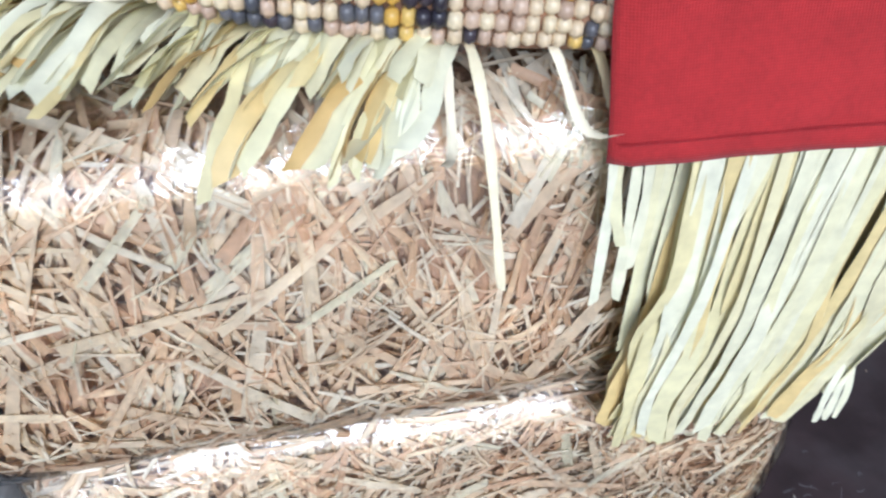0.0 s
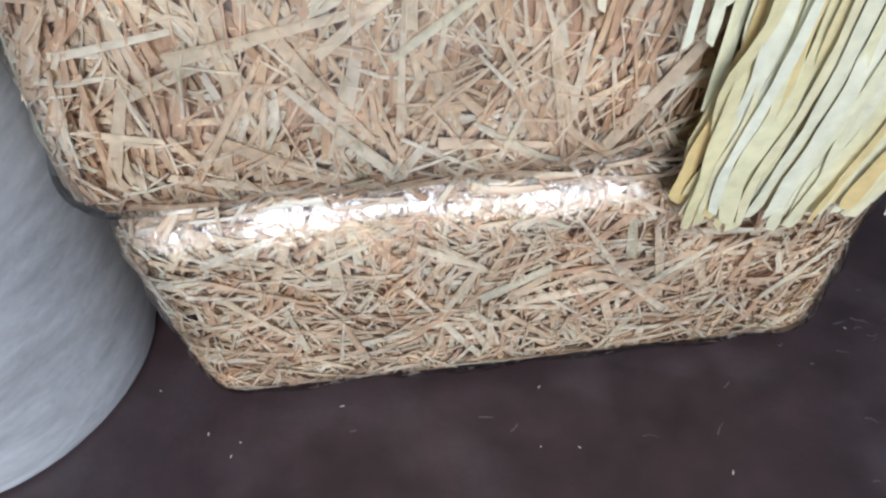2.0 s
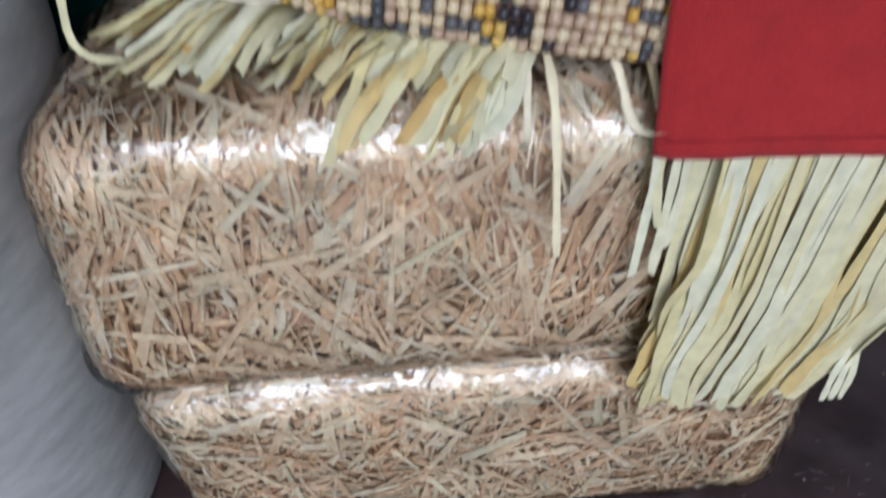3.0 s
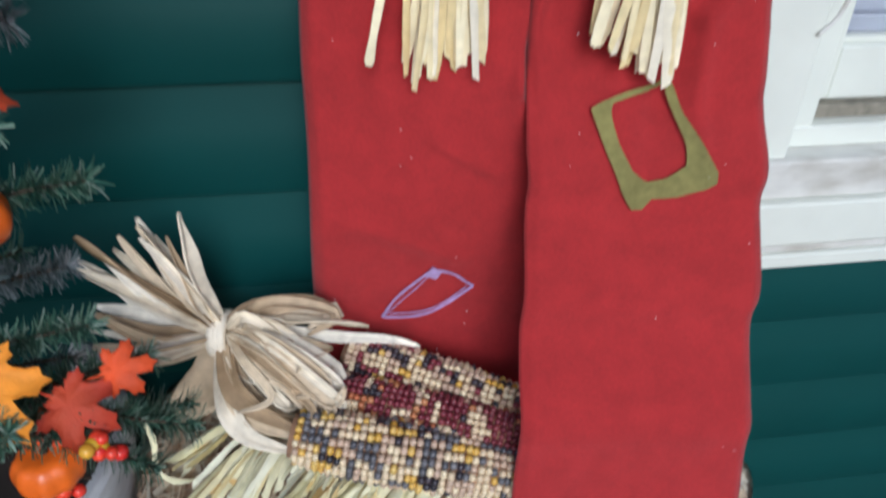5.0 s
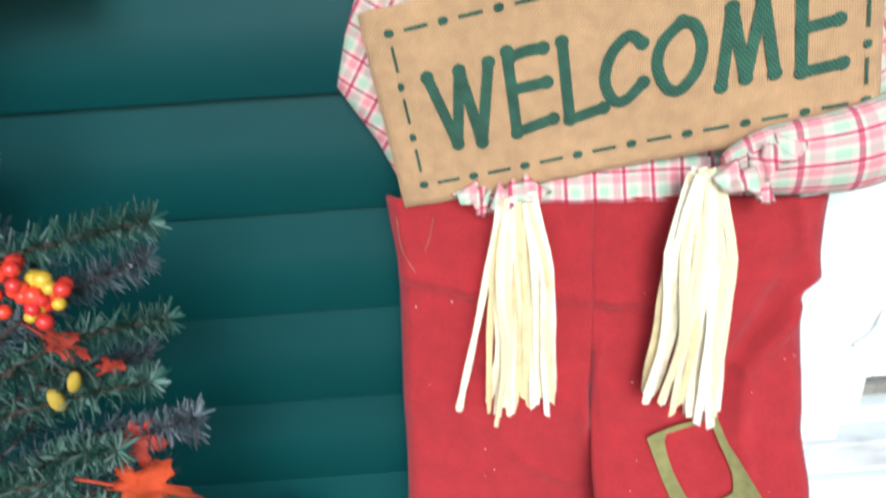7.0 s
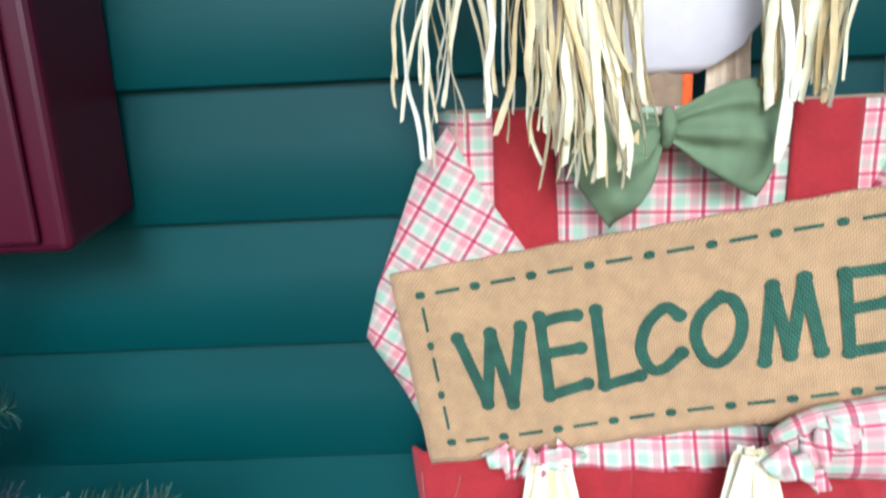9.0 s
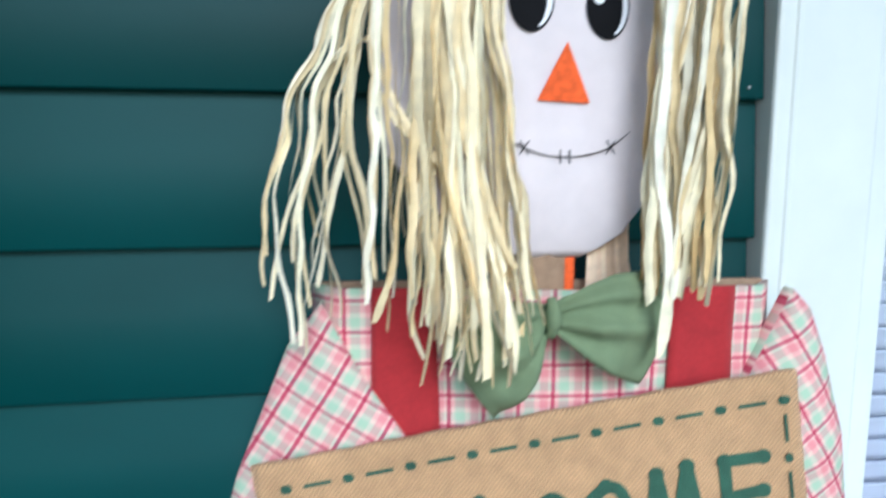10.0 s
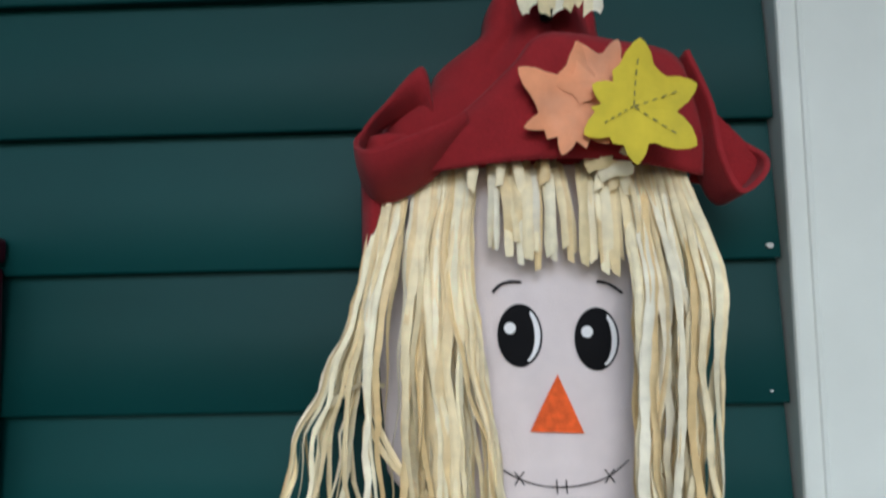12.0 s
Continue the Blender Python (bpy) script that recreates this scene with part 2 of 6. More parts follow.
K_SLATE = kernel_mat("slate_blue_kernel", (0.075, 0.078, 0.092), (0.17, 0.165, 0.175))
K_INK = kernel_mat("near_black_kernel", (0.022, 0.022, 0.032), (0.06, 0.045, 0.055))
K_CREAM = kernel_mat("cream_kernel", (0.80, 0.68, 0.45), (0.70, 0.55, 0.36))
K_GOLD = kernel_mat("gold_kernel", (0.66, 0.38, 0.05), (0.72, 0.50, 0.14))
K_BUFF = kernel_mat("buff_kernel", (0.50, 0.36, 0.26), (0.62, 0.46, 0.33))
K_WINE = kernel_mat("maroon_kernel", (0.15, 0.018, 0.035), (0.24, 0.05, 0.06))
K_RUST = kernel_mat("rust_kernel", (0.40, 0.12, 0.05), (0.52, 0.24, 0.10))
COB = mat("corn_cob", (0.30, 0.17, 0.10), 0.9, var=0.3, scale=150)
HUSK = ramp_mat("dry_corn_husk", ((0, (0.40, 0.28, 0.16)), (0.25, (0.62, 0.50, 0.34)), (0.6, (0.76, 0.67, 0.51)), (1, (0.86, 0.81, 0.69))), "object", 0.6, nscale=90, var=0.2)
NEEDLE = ramp_mat("spruce_needle", ((0, (0.020, 0.07, 0.050)), (0.45, (0.055, 0.16, 0.105)), (0.75, (0.17, 0.31, 0.22)), (1, (0.42, 0.52, 0.44))), "island", 0.45, nscale=200)
NEEDLE_GREY = ramp_mat("frosted_needle", ((0, (0.035, 0.06, 0.065)), (0.4, (0.10, 0.145, 0.15)), (0.75, (0.24, 0.28, 0.29)), (1, (0.44, 0.47, 0.48))), "island", 0.5, nscale=200)
TWIG = mat("brown_twig", (0.05, 0.035, 0.022), 0.9, var=0.3)
LEAF_OR = mat("orange_silk_leaf", (0.52, 0.060, 0.008), 0.7, var=0.4, scale=50, bump=0.3, stain=0.7, stain_col=(0.36, 0.030, 0.008))
LEAF_RD = mat("rust_red_silk_leaf", (0.34, 0.030, 0.010), 0.7, var=0.35, scale=50, bump=0.3, stain=0.6, stain_col=(0.50, 0.075, 0.010))
LEAF_GO = mat("golden_silk_leaf", (0.70, 0.25, 0.015), 0.7, var=0.3, scale=50, bump=0.3, stain=0.6, stain_col=(0.60, 0.10, 0.010))
LEAF_YE = mat("mustard_silk_leaf", (0.40, 0.27, 0.02), 0.7, var=0.3, scale=40, bump=0.2, stain=0.3, stain_col=(0.3, 0.25, 0.03))
PUMPKIN = mat("orange_pumpkin_skin", (0.80, 0.15, 0.01), 0.3, var=0.2, scale=60)
BERRY = ramp_mat("red_berry", ((0, (0.60, 0.025, 0.02)), (0.75, (0.72, 0.06, 0.02)), (0.76, (0.65, 0.42, 0.03)), (1, (0.6, 0.38, 0.02))), "object", 0.25, nscale=100)
BLIND = mat("white_blind_slat", (0.72, 0.76, 0.86), 0.5, var=0.03)
GLASS = bpy.data.materials.new("window_glass")
GLASS.use_nodes = True
GLASS.node_tree.nodes["Principled BSDF"].inputs["Transmission Weight"].default_value = 1.0
GLASS.node_tree.nodes["Principled BSDF"].inputs["Roughness"].default_value = 0.02
TAN = mat("tan_padding", (0.30, 0.20, 0.12), 0.9, var=0.3, scale=80, bump=0.3)


# ---- mesh helpers ----
V = Vector


def lerp(a, b, t):
    return a + (b - a) * t


def curve_at(pts, t):
    """Smooth point on a poly-line of vectors, t from 0 to 1."""
    n = len(pts) - 1
    s = min(max(t, 0), 0.99999) * n
    i = int(s)
    f = s - i
    p0, p1, p2, p3 = pts[max(i - 1, 0)], pts[i], pts[i + 1], pts[min(i + 2, n)]
    return 0.5 * ((2 * p1) + (p2 - p0) * f + (2 * p0 - 5 * p1 + 4 * p2 - p3) * f * f + (3 * p1 - p0 - 3 * p2 + p3) * f * f * f)


class Build:
    """Collects sheets, ribbons, tubes and cut-outs into one mesh with several materials and a flat map in metres."""

    def __init__(self):
        self.v, self.f, self.m, self.uv, self.mats, self.smooth = [], [], [], [], [], []

    def slot(self, material):
        if material not in self.mats:
            self.mats.append(material)
        return self.mats.index(material)

    def face(self, idx, material, uv=None, smooth=True):
        self.f.append(tuple(idx))
        self.m.append(self.slot(material))
        self.smooth.append(smooth)
        self.uv.append(uv if uv else [(self.v[i][0], self.v[i][2]) for i in idx])

    def sheet(self, fn, nu, nv, material, thick=0.0, size=None, closed_u=False, turn=0.0):
        """A grid of points fn(u, v); with thickness it gets a back and edges."""
        base = len(self.v)
        cols = nu if closed_u else nu + 1
        ca, sa = math.cos(turn), math.sin(turn)
        pts = [[V(fn(i / nu, j / nv)) for i in range(cols)] for j in range(nv + 1)]
        for row in pts:
            self.v += [tuple(p) for p in row]

        def uvs(cells):
            out = []
            for i, j in cells:
                a, b = (i / nu * size[0], j / nv * size[1]) if size else (pts[j][i % cols][0], pts[j][i % cols][2])
                out.append((a * ca - b * sa, a * sa + b * ca))
            return out
        quads = [((i, j), (i + 1, j), (i + 1, j + 1), (i, j + 1)) for j in range(nv) for i in range(nu)]
        for q in quads:
            self.face([base + j * cols + i % cols for i, j in q], material, uvs(q))
        if thick:
            back = len(self.v)
            for j in range(nv + 1):
                for i in range(cols):
                    du = pts[j][(i + 1) % cols if closed_u else min(i + 1, nu)] - pts[j][(i - 1) % cols if closed_u else max(i - 1, 0)]
                    dv = pts[min(j + 1, nv)][i] - pts[max(j - 1, 0)][i]
                    n = du.cross(dv)
                    n = n.normalized() if n.length > 1e-12 else V((0, -1, 0))
                    self.v.append(tuple(pts[j][i] - n * thick))
            for q in quads:
                self.face([back + j * cols + i % cols for i, j in reversed(q)], material, uvs(tuple(reversed(q))))
            rim = []
            if not closed_u:
                rim += [((0, j + 1), (0, j)) for j in range(nv)] + [((nu, j), (nu, j + 1)) for j in range(nv)]
            rim += [((i, 0), (i + 1, 0)) for i in range(nu)] + [((i + 1, nv), (i, nv)) for i in range(nu)]
            for (i, j), (k, l) in rim:
                a, b = j * cols + i % cols, l * cols + k % cols
                self.face([base + b, base + a, back + a, back + b], material, uvs(((k, l), (i, j), (i, j), (k, l))), False)

    def ribbon(self, pts, width, side, material, n=10, cup=0.25, taper=0.0, twist=0.0):
        """A narrow cupped strip along a curve."""
        base = len(self.v)
        P = [curve_at(pts, k / n) for k in range(n + 1)]
        slant = 0.9 * math.sin(base * 1.7)
        for k, p in enumerate(P):
            t = (P[min(k + 1, n)] - P[max(k - 1, 0)]).normalized()
            s = (side - t * side.dot(t)).normalized()
            if twist:
                s = Matrix.Rotation(twist * k / n, 3, t) @ s
            nm = t.cross(s)
            w = width * (1 - taper * k / n) * 0.5 * (1 + 0.14 * math.sin(k * 1.9 + base) + 0.08 * math.sin(k * 0.7 + 2 * base))
            if k == n:
                w *= 0.8
            cut = t * (w * slant if k == n else 0)
            self.v += [tuple(p - s * w - cut), tuple(p + nm * w * cup * 2), tuple(p + s * w + cut)]
        for k in range(n):
            a = base + 3 * k
            for o in (0, 1):
                self.face([a + o, a + o + 1, a + o + 4, a + o + 3], material, [(0.001 * o, k * 0.01)] * 4)

    def tube(self, pts, radii, material, seg=12, n=12, flat=1.0, flat_dir=(0, 1, 0), caps=True):
        base = len(self.v)
        P = [curve_at(pts, k / n) for k in range(n + 1)]
        fd = V(flat_dir)
        arc = 0
        for k, p in enumerate(P):
            t = (P[min(k + 1, n)] - P[max(k - 1, 0)]).normalized()
            a = (fd - t * fd.dot(t)).normalized()
            b = t.cross(a)
            x = k / n * (len(radii) - 1)
            i = min(int(x), len(radii) - 2)
            r = lerp(radii[i], radii[i + 1], x - i)
            for s in range(seg):
                q = 2 * math.pi * s / seg
                self.v.append(tuple(p + a * math.cos(q) * r * flat + b * math.sin(q) * r))
        r0 = max(radii)
        step = (P[1] - P[0]).length
        for k in range(n):
            for s in range(seg):
                u0, u1 = s / seg * 6 * r0, (s + 1) / seg * 6 * r0
                self.face([base + k * seg + s, base + k * seg + (s + 1) % seg, base + (k + 1) * seg + (s + 1) % seg, base + (k + 1) * seg + s], material,
                          [(u0, k * step), (u1, k * step), (u1, (k + 1) * step), (u0, (k + 1) * step)])
        if caps:
            self.face([base + s for s in reversed(range(seg))], material)
            self.face([base + n * seg + s for s in range(seg)], material)

    def cut(self, outline, place, thick, material, uvscale=1.0):
        """A flat cut-out; outline in (a, b), place(a, b, depth) gives its points; depth 0 is the front."""
        base, n = len(self.v), len(outline)
        self.v += [tuple(place(a, b, 0.0)) for a, b in outline] + [tuple(place(a, b, thick)) for a, b in outline]
        uv = [(a * uvscale, b * uvscale) for a, b in outline]
        self.face(range(base, base + n), material, list(uv), False)
        self.face(reversed(range(base + n, base + 2 * n)), material, list(reversed(uv)), False)
        for i in range(n):
            j = (i + 1) % n
            self.face([base + j, base + i, base + n + i, base + n + j], material, [uv[j], uv[i], uv[i], uv[j]], False)

    def mesh(self, name):
        me = bpy.data.meshes.new(name)
        me.from_pydata(self.v, [], self.f)
        for m in self.mats:
            me.materials.append(m)
        me.polygons.foreach_set("material_index", self.m)
        me.polygons.foreach_set("use_smooth", self.smooth)
        layer = me.uv_layers.new(name="UVMap")
        layer.data.foreach_set("uv", [c for uv in self.uv for p in uv for c in p])
        me.update()
        return me

    def ob(self, name, parent=None, label="", category="", group="", kind=""):
        o = new(name, self.mesh(name))
        o.parent = parent
        return tagged(o, label, category, group, kind)


def part(name, bm, material, parent, label=""):
    me = bpy.data.meshes.new(name)
    bm.to_mesh(me)
    bm.free()
    me.materials.append(material)
    o = new(name, me)
    o.parent = parent
    return tagged(o, label)


def box_bm(x0, x1, y0, y1, z0, z1, bevel=0.002, seg=1):
    bm = bmesh.new()
    bmesh.ops.create_cube(bm, size=1, matrix=Matrix.LocRotScale(((x0 + x1) / 2, (y0 + y1) / 2, (z0 + z1) / 2), None, (x1 - x0, y1 - y0, z1 - z0)))
    if bevel:
        bmesh.ops.bevel(bm, geom=bm.edges[:], offset=bevel, segments=seg, affect="EDGES", profile=0.5)
    return bm


def empty(name, at, label, category, group="", kind=""):
    o = new(name)
    o.location = at
    o.empty_display_size = 0.02
    return tagged(o, label, category, group, kind)


def stray(s):
    return random.uniform(-s, s)


FLOOR_Z, WALL_Y, EXPO, LAP0 = -0.155, 0.5, 0.1004, 1.1515

# ---- setting ----
floor_ob = part("floor", box_bm(-2.6, 2.2, -1.6, 0.60, FLOOR_Z - 0.04, FLOOR_Z, 0.004), FLOOR, None)
tagged(floor_ob, "dark brown painted porch floor with scuffs", "floor", kind="structure")
ground_ob = part("ground", box_bm(-400, 400, -600, 200, -0.62, -0.5, 0), GROUND, None)
tagged(ground_ob, "plain grassy ground beyond the porch", "ground", kind="structure")
back = part("wall_north", box_bm(-2.6, 0.2, 0.516, 0.62, FLOOR_Z, 2.55, 0), SIDING, None)
tagged(back, "house wall clad in dark green painted clapboards", "wall", kind="structure")
# unseen ceiling, added to block the sky overhead and dim the upper boards
porch = part("ceiling", box_bm(-2.6, 2.2, -1.6, 0.62, 2.551, 2.62, 0.004), PLANK, None)
tagged(porch, "plain cream porch ceiling, unseen, added to shade the upper wall", "ceiling", kind="structure")
part("wall_core", box_bm(0.2, 2.2, 0.516, 0.62, FLOOR_Z, 0.36, 0), SIDING, back)
part("wall_core", box_bm(1.2, 2.2, 0.516, 0.62, 0.36, 2.55, 0), SIDING, back)
part("wall_core", box_bm(0.2, 1.2, 0.516, 0.62, 2.1, 2.55, 0), SIDING, back)


def clapboard(x0, x1):
    """One lapped board, thick at its lower edge, with a slightly worn lip."""
    b = Build()
    L = x1 - x0
    n = max(2, int(L / 0.12))
    prof = [(-0.003, 0.0012), (-0.0112, 0.0), (-0.0122, 0.0012), (-0.0067, 0.058), (-0.0012, 0.116)]
    for i in range(n + 1):
        x = x0 + L * i / n
        for k, (y, z) in enumerate(prof):
            wob = 0.0004 * noise.noise(V((x * 3.1, k * 0.2, L)))
            b.v.append((x, WALL_Y + y + 0.012 * (k == 0) + wob, z + wob))
    m = len(prof)
    for i in range(n):
        for k in range(m - 1):
            a = i * m + k
            b.face([a, a + m, a + m + 1, a + 1], SIDING, None, k == 2)
    return b.mesh("clapboard")


long_board, stub_board, low_board, far_board = clapboard(-2.6, 0.199), clapboard(0.201, 2.2), clapboard(0.201, 2.2), clapboard(1.25, 2.2)
for k in range(-13, 14):
    z = LAP0 + k * EXPO
    todo = [(long_board, 0)]
    if z + EXPO < 0.40:
        todo.append((low_board, 0))
    elif z > 0.34:
        todo.append((far_board, 0))
    if z > 2.1:
        todo.append((stub_board, 0))
    for me, _ in todo:
        o = new("clapboard", me)
        o.parent = back
        o.location = (0, stray(0.0006), z)

win = part("window_1", box_bm(0.201, 0.286, 0.478, 0.53, 0.452, 2.1, 0.003, 2), WHITE, None)
tagged(win, "white painted window with drawn blinds and weathered sill", "window", kind="structure")
part("casing", box_bm(0.214, 0.219, 0.4768, 0.480, 0.452, 2.1, 0.001), WHITE, win)
part("casing", box_bm(0.286, 1.2, 0.478, 0.53, 2.0, 2.1, 0.003), WHITE, win)
part("casing", box_bm(1.12, 1.2, 0.478, 0.53, 0.44, 2.0, 0.003), WHITE, win)
part("jamb", box_bm(0.2865, 0.318, 0.498, 0.60, 0.478, 2.0, 0.002), WHITE, win)
sash = part("sash", box_bm(0.318, 0.342, 0.522, 0.56, 0.50, 2.0, 0.002), WHITE, win)
part("sash_rail", box_bm(0.342, 1.12, 0.524, 0.56, 0.498, 0.553, 0.003), WHITE, win)
part("glazing_bead", box_bm(0.342, 0.348, 0.532, 0.545, 0.553, 2.0, 0.001), WHITE, win)
part("glazing_bead", box_bm(0.348, 1.12, 0.532, 0.545, 0.553, 0.559, 0.001), WHITE, win)
pane = part("pane", box_bm(0.345, 1.12, 0.546, 0.549, 0.555, 2.0, 0), GLASS, win)
pane.visible_shadow = False
part("sash_gap", box_bm(0.2865, 1.12, 0.514, 0.535, 0.484, 0.4975, 0.001), GRIME, win)
part("stool", box_bm(0.2865, 1.12, 0.496, 0.535, 0.462, 0.484, 0.002), WHITE, win)
part("sill", box_bm(0.205, 1.2, 0.468, 0.530, 0.421, 0.4615, 0.003, 2), DIRTY, win)
part("sill_apron", box_bm(0.203, 1.2, 0.459, 0.52, 0.372, 0.4205, 0.003, 2), WHITE, win)
part("sill_joint", box_bm(0.206, 1.2, 0.467, 0.52, 0.3595, 0.3718, 0.001), DIRTY, win)
part("sill_drip", box_bm(0.203, 1.2, 0.461, 0.52, 0.343, 0.3592, 0.002), WHITE, win)
latch = Build()
latch.tube([V((0.278, 0.476, 0.578)), V((0.290, 0.474, 0.592)), V((0.297, 0.475, 0.612)), V((0.300, 0.477, 0.616))], [0.0020, 0.0020, 0.0014], DIRTY, 8, 8)
latch.ob("window_hook", win, "rusty grey hook")
part("blind_backing", box_bm(0.33, 1.14, 0.60, 0.604, 0.50, 2.05, 0), BLIND, win)
slat_b = Build()
slat_b.sheet(lambda u, v: (0.335 + 0.78 * u, 0.566 + 0.009 * v, 0.004 * math.sin(v * 3) - 0.024 * v), 4, 4, BLIND, 0.0006)
slat_me = slat_b.mesh("blind_slat")
for k in range(68):
    o = new("blind_slat", slat_me)
    o.parent = win
    o.location = (0, 0, 0.57 + k * 0.0215)
# bird droppings on the boards
for x, z, w in ((0.191, 1.261, 0.003), (0.187, 1.160, 0.0012)):
    d = Build()
    out = [(w * (0.6 + 0.5 * random.random()) * math.cos(a), 0.7 * w * (0.6 + 0.5 * random.random()) * math.sin(a)) for a in [i * 0.5 for i in range(12)]]
    d.cut(out, lambda a, b, e: (x + a, WALL_Y - 0.0130 + e, z + b), 0.006, DIRTY)
    d.ob("splatter", back, "small white splatter")

# ---- burgundy wall box ----
wb = empty("wall_box", (-0.43, 0.5, 0.955), "burgundy painted wall-mounted letter box with raised door", "letter box")
def wall_part(name, x0, x1, y0, y1, z0, z1, bev):
    o = part(name, box_bm(x0, x1, y0, y1, z0, z1, bev, 2), BURGUNDY, wb)
    o.matrix_parent_inverse = Matrix.Translation((0.43, -0.5, -0.955))
    return o
def taper_box():
    bm = box_bm(-0.62, -0.354, 0.394, 0.489, 0.955, 1.26, 0.006, 3)
    for v in bm.verts:
        if v.co.z < 1.0 and v.co.y > 0.46:
            v.co.z += 0.008
    return bm
o = part("body", taper_box(), BURGUNDY, wb)
o.matrix_parent_inverse = Matrix.Translation((0.43, -0.5, -0.955))
wall_part("door", -0.606, -0.371, 0.388, 0.3935, 0.962, 1.25, 0.003)
wall_part("lid", -0.624, -0.353, 0.388, 0.4885, 1.2605, 1.28, 0.004)


# ---- straw bales ----
def rounded(c, h, r):
    """Maps a point of the unit cube's skin to a box with rounded edges: place and normal."""
    def fn(p):
        q = V((p[0] * h[0], p[1] * h[1], p[2] * h[2]))
        inner = V([max(-(h[i] - r), min(h[i] - r, q[i])) for i in range(3)])
        d = q - inner
        d = d.normalized() if d.length > 1e-9 else V((0, 0, 1))
        return V(c) + inner + d * r, d
    return fn


def cube_skin(fn, n, lump, seed, material, name, thick=0.0):
    b = Build()
    for ax in range(3):
        for sgn in (-1, 1):
            def f(u, v, ax=ax, sgn=sgn):
                p = [0, 0, 0]
                p[ax] = sgn
                a, c = (ax + 1) % 3, (ax + 2) % 3
                p[a], p[c] = (2 * u - 1) * sgn, 2 * v - 1
                q, d = fn(p)
                return q + d * (thick + lump * noise.noise(q * 22 + V((seed, 0, 0))) + 0.45 * lump * noise.noise(q * 60 + V((seed, 3, 0))))
            b.sheet(f, n, n, material)
    me = b.mesh(name)
    bm = bmesh.new()
    bm.from_mesh(me)
    bmesh.ops.remove_doubles(bm, verts=bm.verts[:], dist=1e-5)
    bm.to_mesh(me)
    bm.free()
    return me


def bale(c, h, label, under, over, upright, seed, lean):
    """A wrapped bale: packed core, crossing stalks in small parallel bundles, and a film."""
    rng = random.Random(seed)
    base = empty("straw_bale", (c[0], c[1], c[2] - h[2]), label, "straw bale", "stacked straw bales")
    inv = Matrix.Translation((-c[0], -c[1], -(c[2] - h[2])))
    fn = rounded(c, h, 0.036)
    core = new("packed_core", cube_skin(fn, 30, 0.008, seed, STRAW_CORE, "packed_core", -0.010))
    b = Build()

    def bundle(many, length, width, depth, material, spread):
        w = rng.random()
        if w < 0.62:
            p = [rng.uniform(-1, 1), -1, rng.uniform(-1, 1)]
        elif w < 0.86:
            p = [rng.uniform(-1, 1), rng.uniform(-1, 1), 1]
        else:
            p = [rng.choice((-1, 1)), rng.uniform(-1, 0.4), rng.uniform(-1, 1)]
        q, d = fn(p)
        up = V((0, 0, 1)) if abs(d.z) < 0.7 else V((0, 1, 0))
        s = up.cross(d).normalized()
        t = d.cross(s)
        a = 1.3 * noise.noise(q * 11 + V((seed * 2.0, 0, 0))) + (rng.gauss(0, 0.34) if rng.random() < upright else rng.gauss(1.57, 0.42))
        for k in range(many):
            ang = a + rng.gauss(0, spread)
            n = (d + V((rng.uniform(-.3, .3), rng.uniform(-.3, .3), rng.uniform(-.3, .3)))).normalized()
            way = t * math.cos(ang) + s * math.sin(ang)
            ln, wd = rng.uniform(*length), rng.uniform(*width)
            o = q + (s * rng.uniform(-1, 1) + t * rng.uniform(-1, 1)) * 0.007 * many ** 0.5 + n * rng.uniform(*depth)
            bend = n * rng.uniform(-0.006, 0.001)
            pts = [skin_clip(x, c, h, 0.036) for x in (o - way * ln / 2 + n * rng.uniform(-.006, .003), o, o + way * ln / 2 + bend)]
            b.ribbon(pts, wd, way.cross(n), material, n=2, cup=rng.uniform(0.15, 0.55), taper=rng.uniform(0, 0.5))
    fine = 1.0 if upright > 0.5 else 0.78
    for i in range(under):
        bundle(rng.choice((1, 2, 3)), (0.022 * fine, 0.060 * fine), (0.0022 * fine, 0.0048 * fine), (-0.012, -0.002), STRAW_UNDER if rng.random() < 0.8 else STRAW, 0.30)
    for i in range(over):
        bundle(rng.choice((1, 1, 2, 3)), (0.022 * fine, 0.066 * fine), (0.0026 * fine, 0.0062 * fine), (-0.003, 0.003), STRAW if rng.random() < 0.8 else STRAW_UNDER, 0.22)
    for i in range(700):
        bundle(rng.choice((1, 2)), (0.012, 0.045), (0.0009, 0.0021), (0.000, 0.005), STRAW, 0.6)
    for i in range(over // 6):
        bundle(1, (0.050 * fine, 0.125 * fine), (0.005 * fine, 0.0095 * fine), (0.001, 0.006), STRAW, 0.5)
    straw = b.ob("straw", None, "loose golden straw stalks", kind="stuff")
    film = new("plastic_wrap", cube_skin(fn, 44, 0.0045, seed + 5, FILM, "plastic_wrap", 0.0065))
    film.visible_shadow = False
    tagged(film, "clear crinkled plastic wrap")
    for o in (core, straw, film):
        o.parent = base
        o.matrix_parent_inverse = inv
        # the free end slumps outward at its foot
        for v in o.data.vertices:
            if v.co.x < c[0]:
                v.co.x += lean * (c[0] - v.co.x) / h[0] * (v.co.z - c[2]) / h[2]
    return base


def skin_clip(x, c, h, r):
    """Pulls a point that lies outside the wrapped bale back under its skin."""
    q = x - V(c)
    inner = V([max(-(h[i] - r), min(h[i] - r, q[i])) for i in range(3)])
    d = q - inner
    if d.length > r + 0.003:
        return V(c) + inner + d.normalized() * (r + 0.003)
    return x


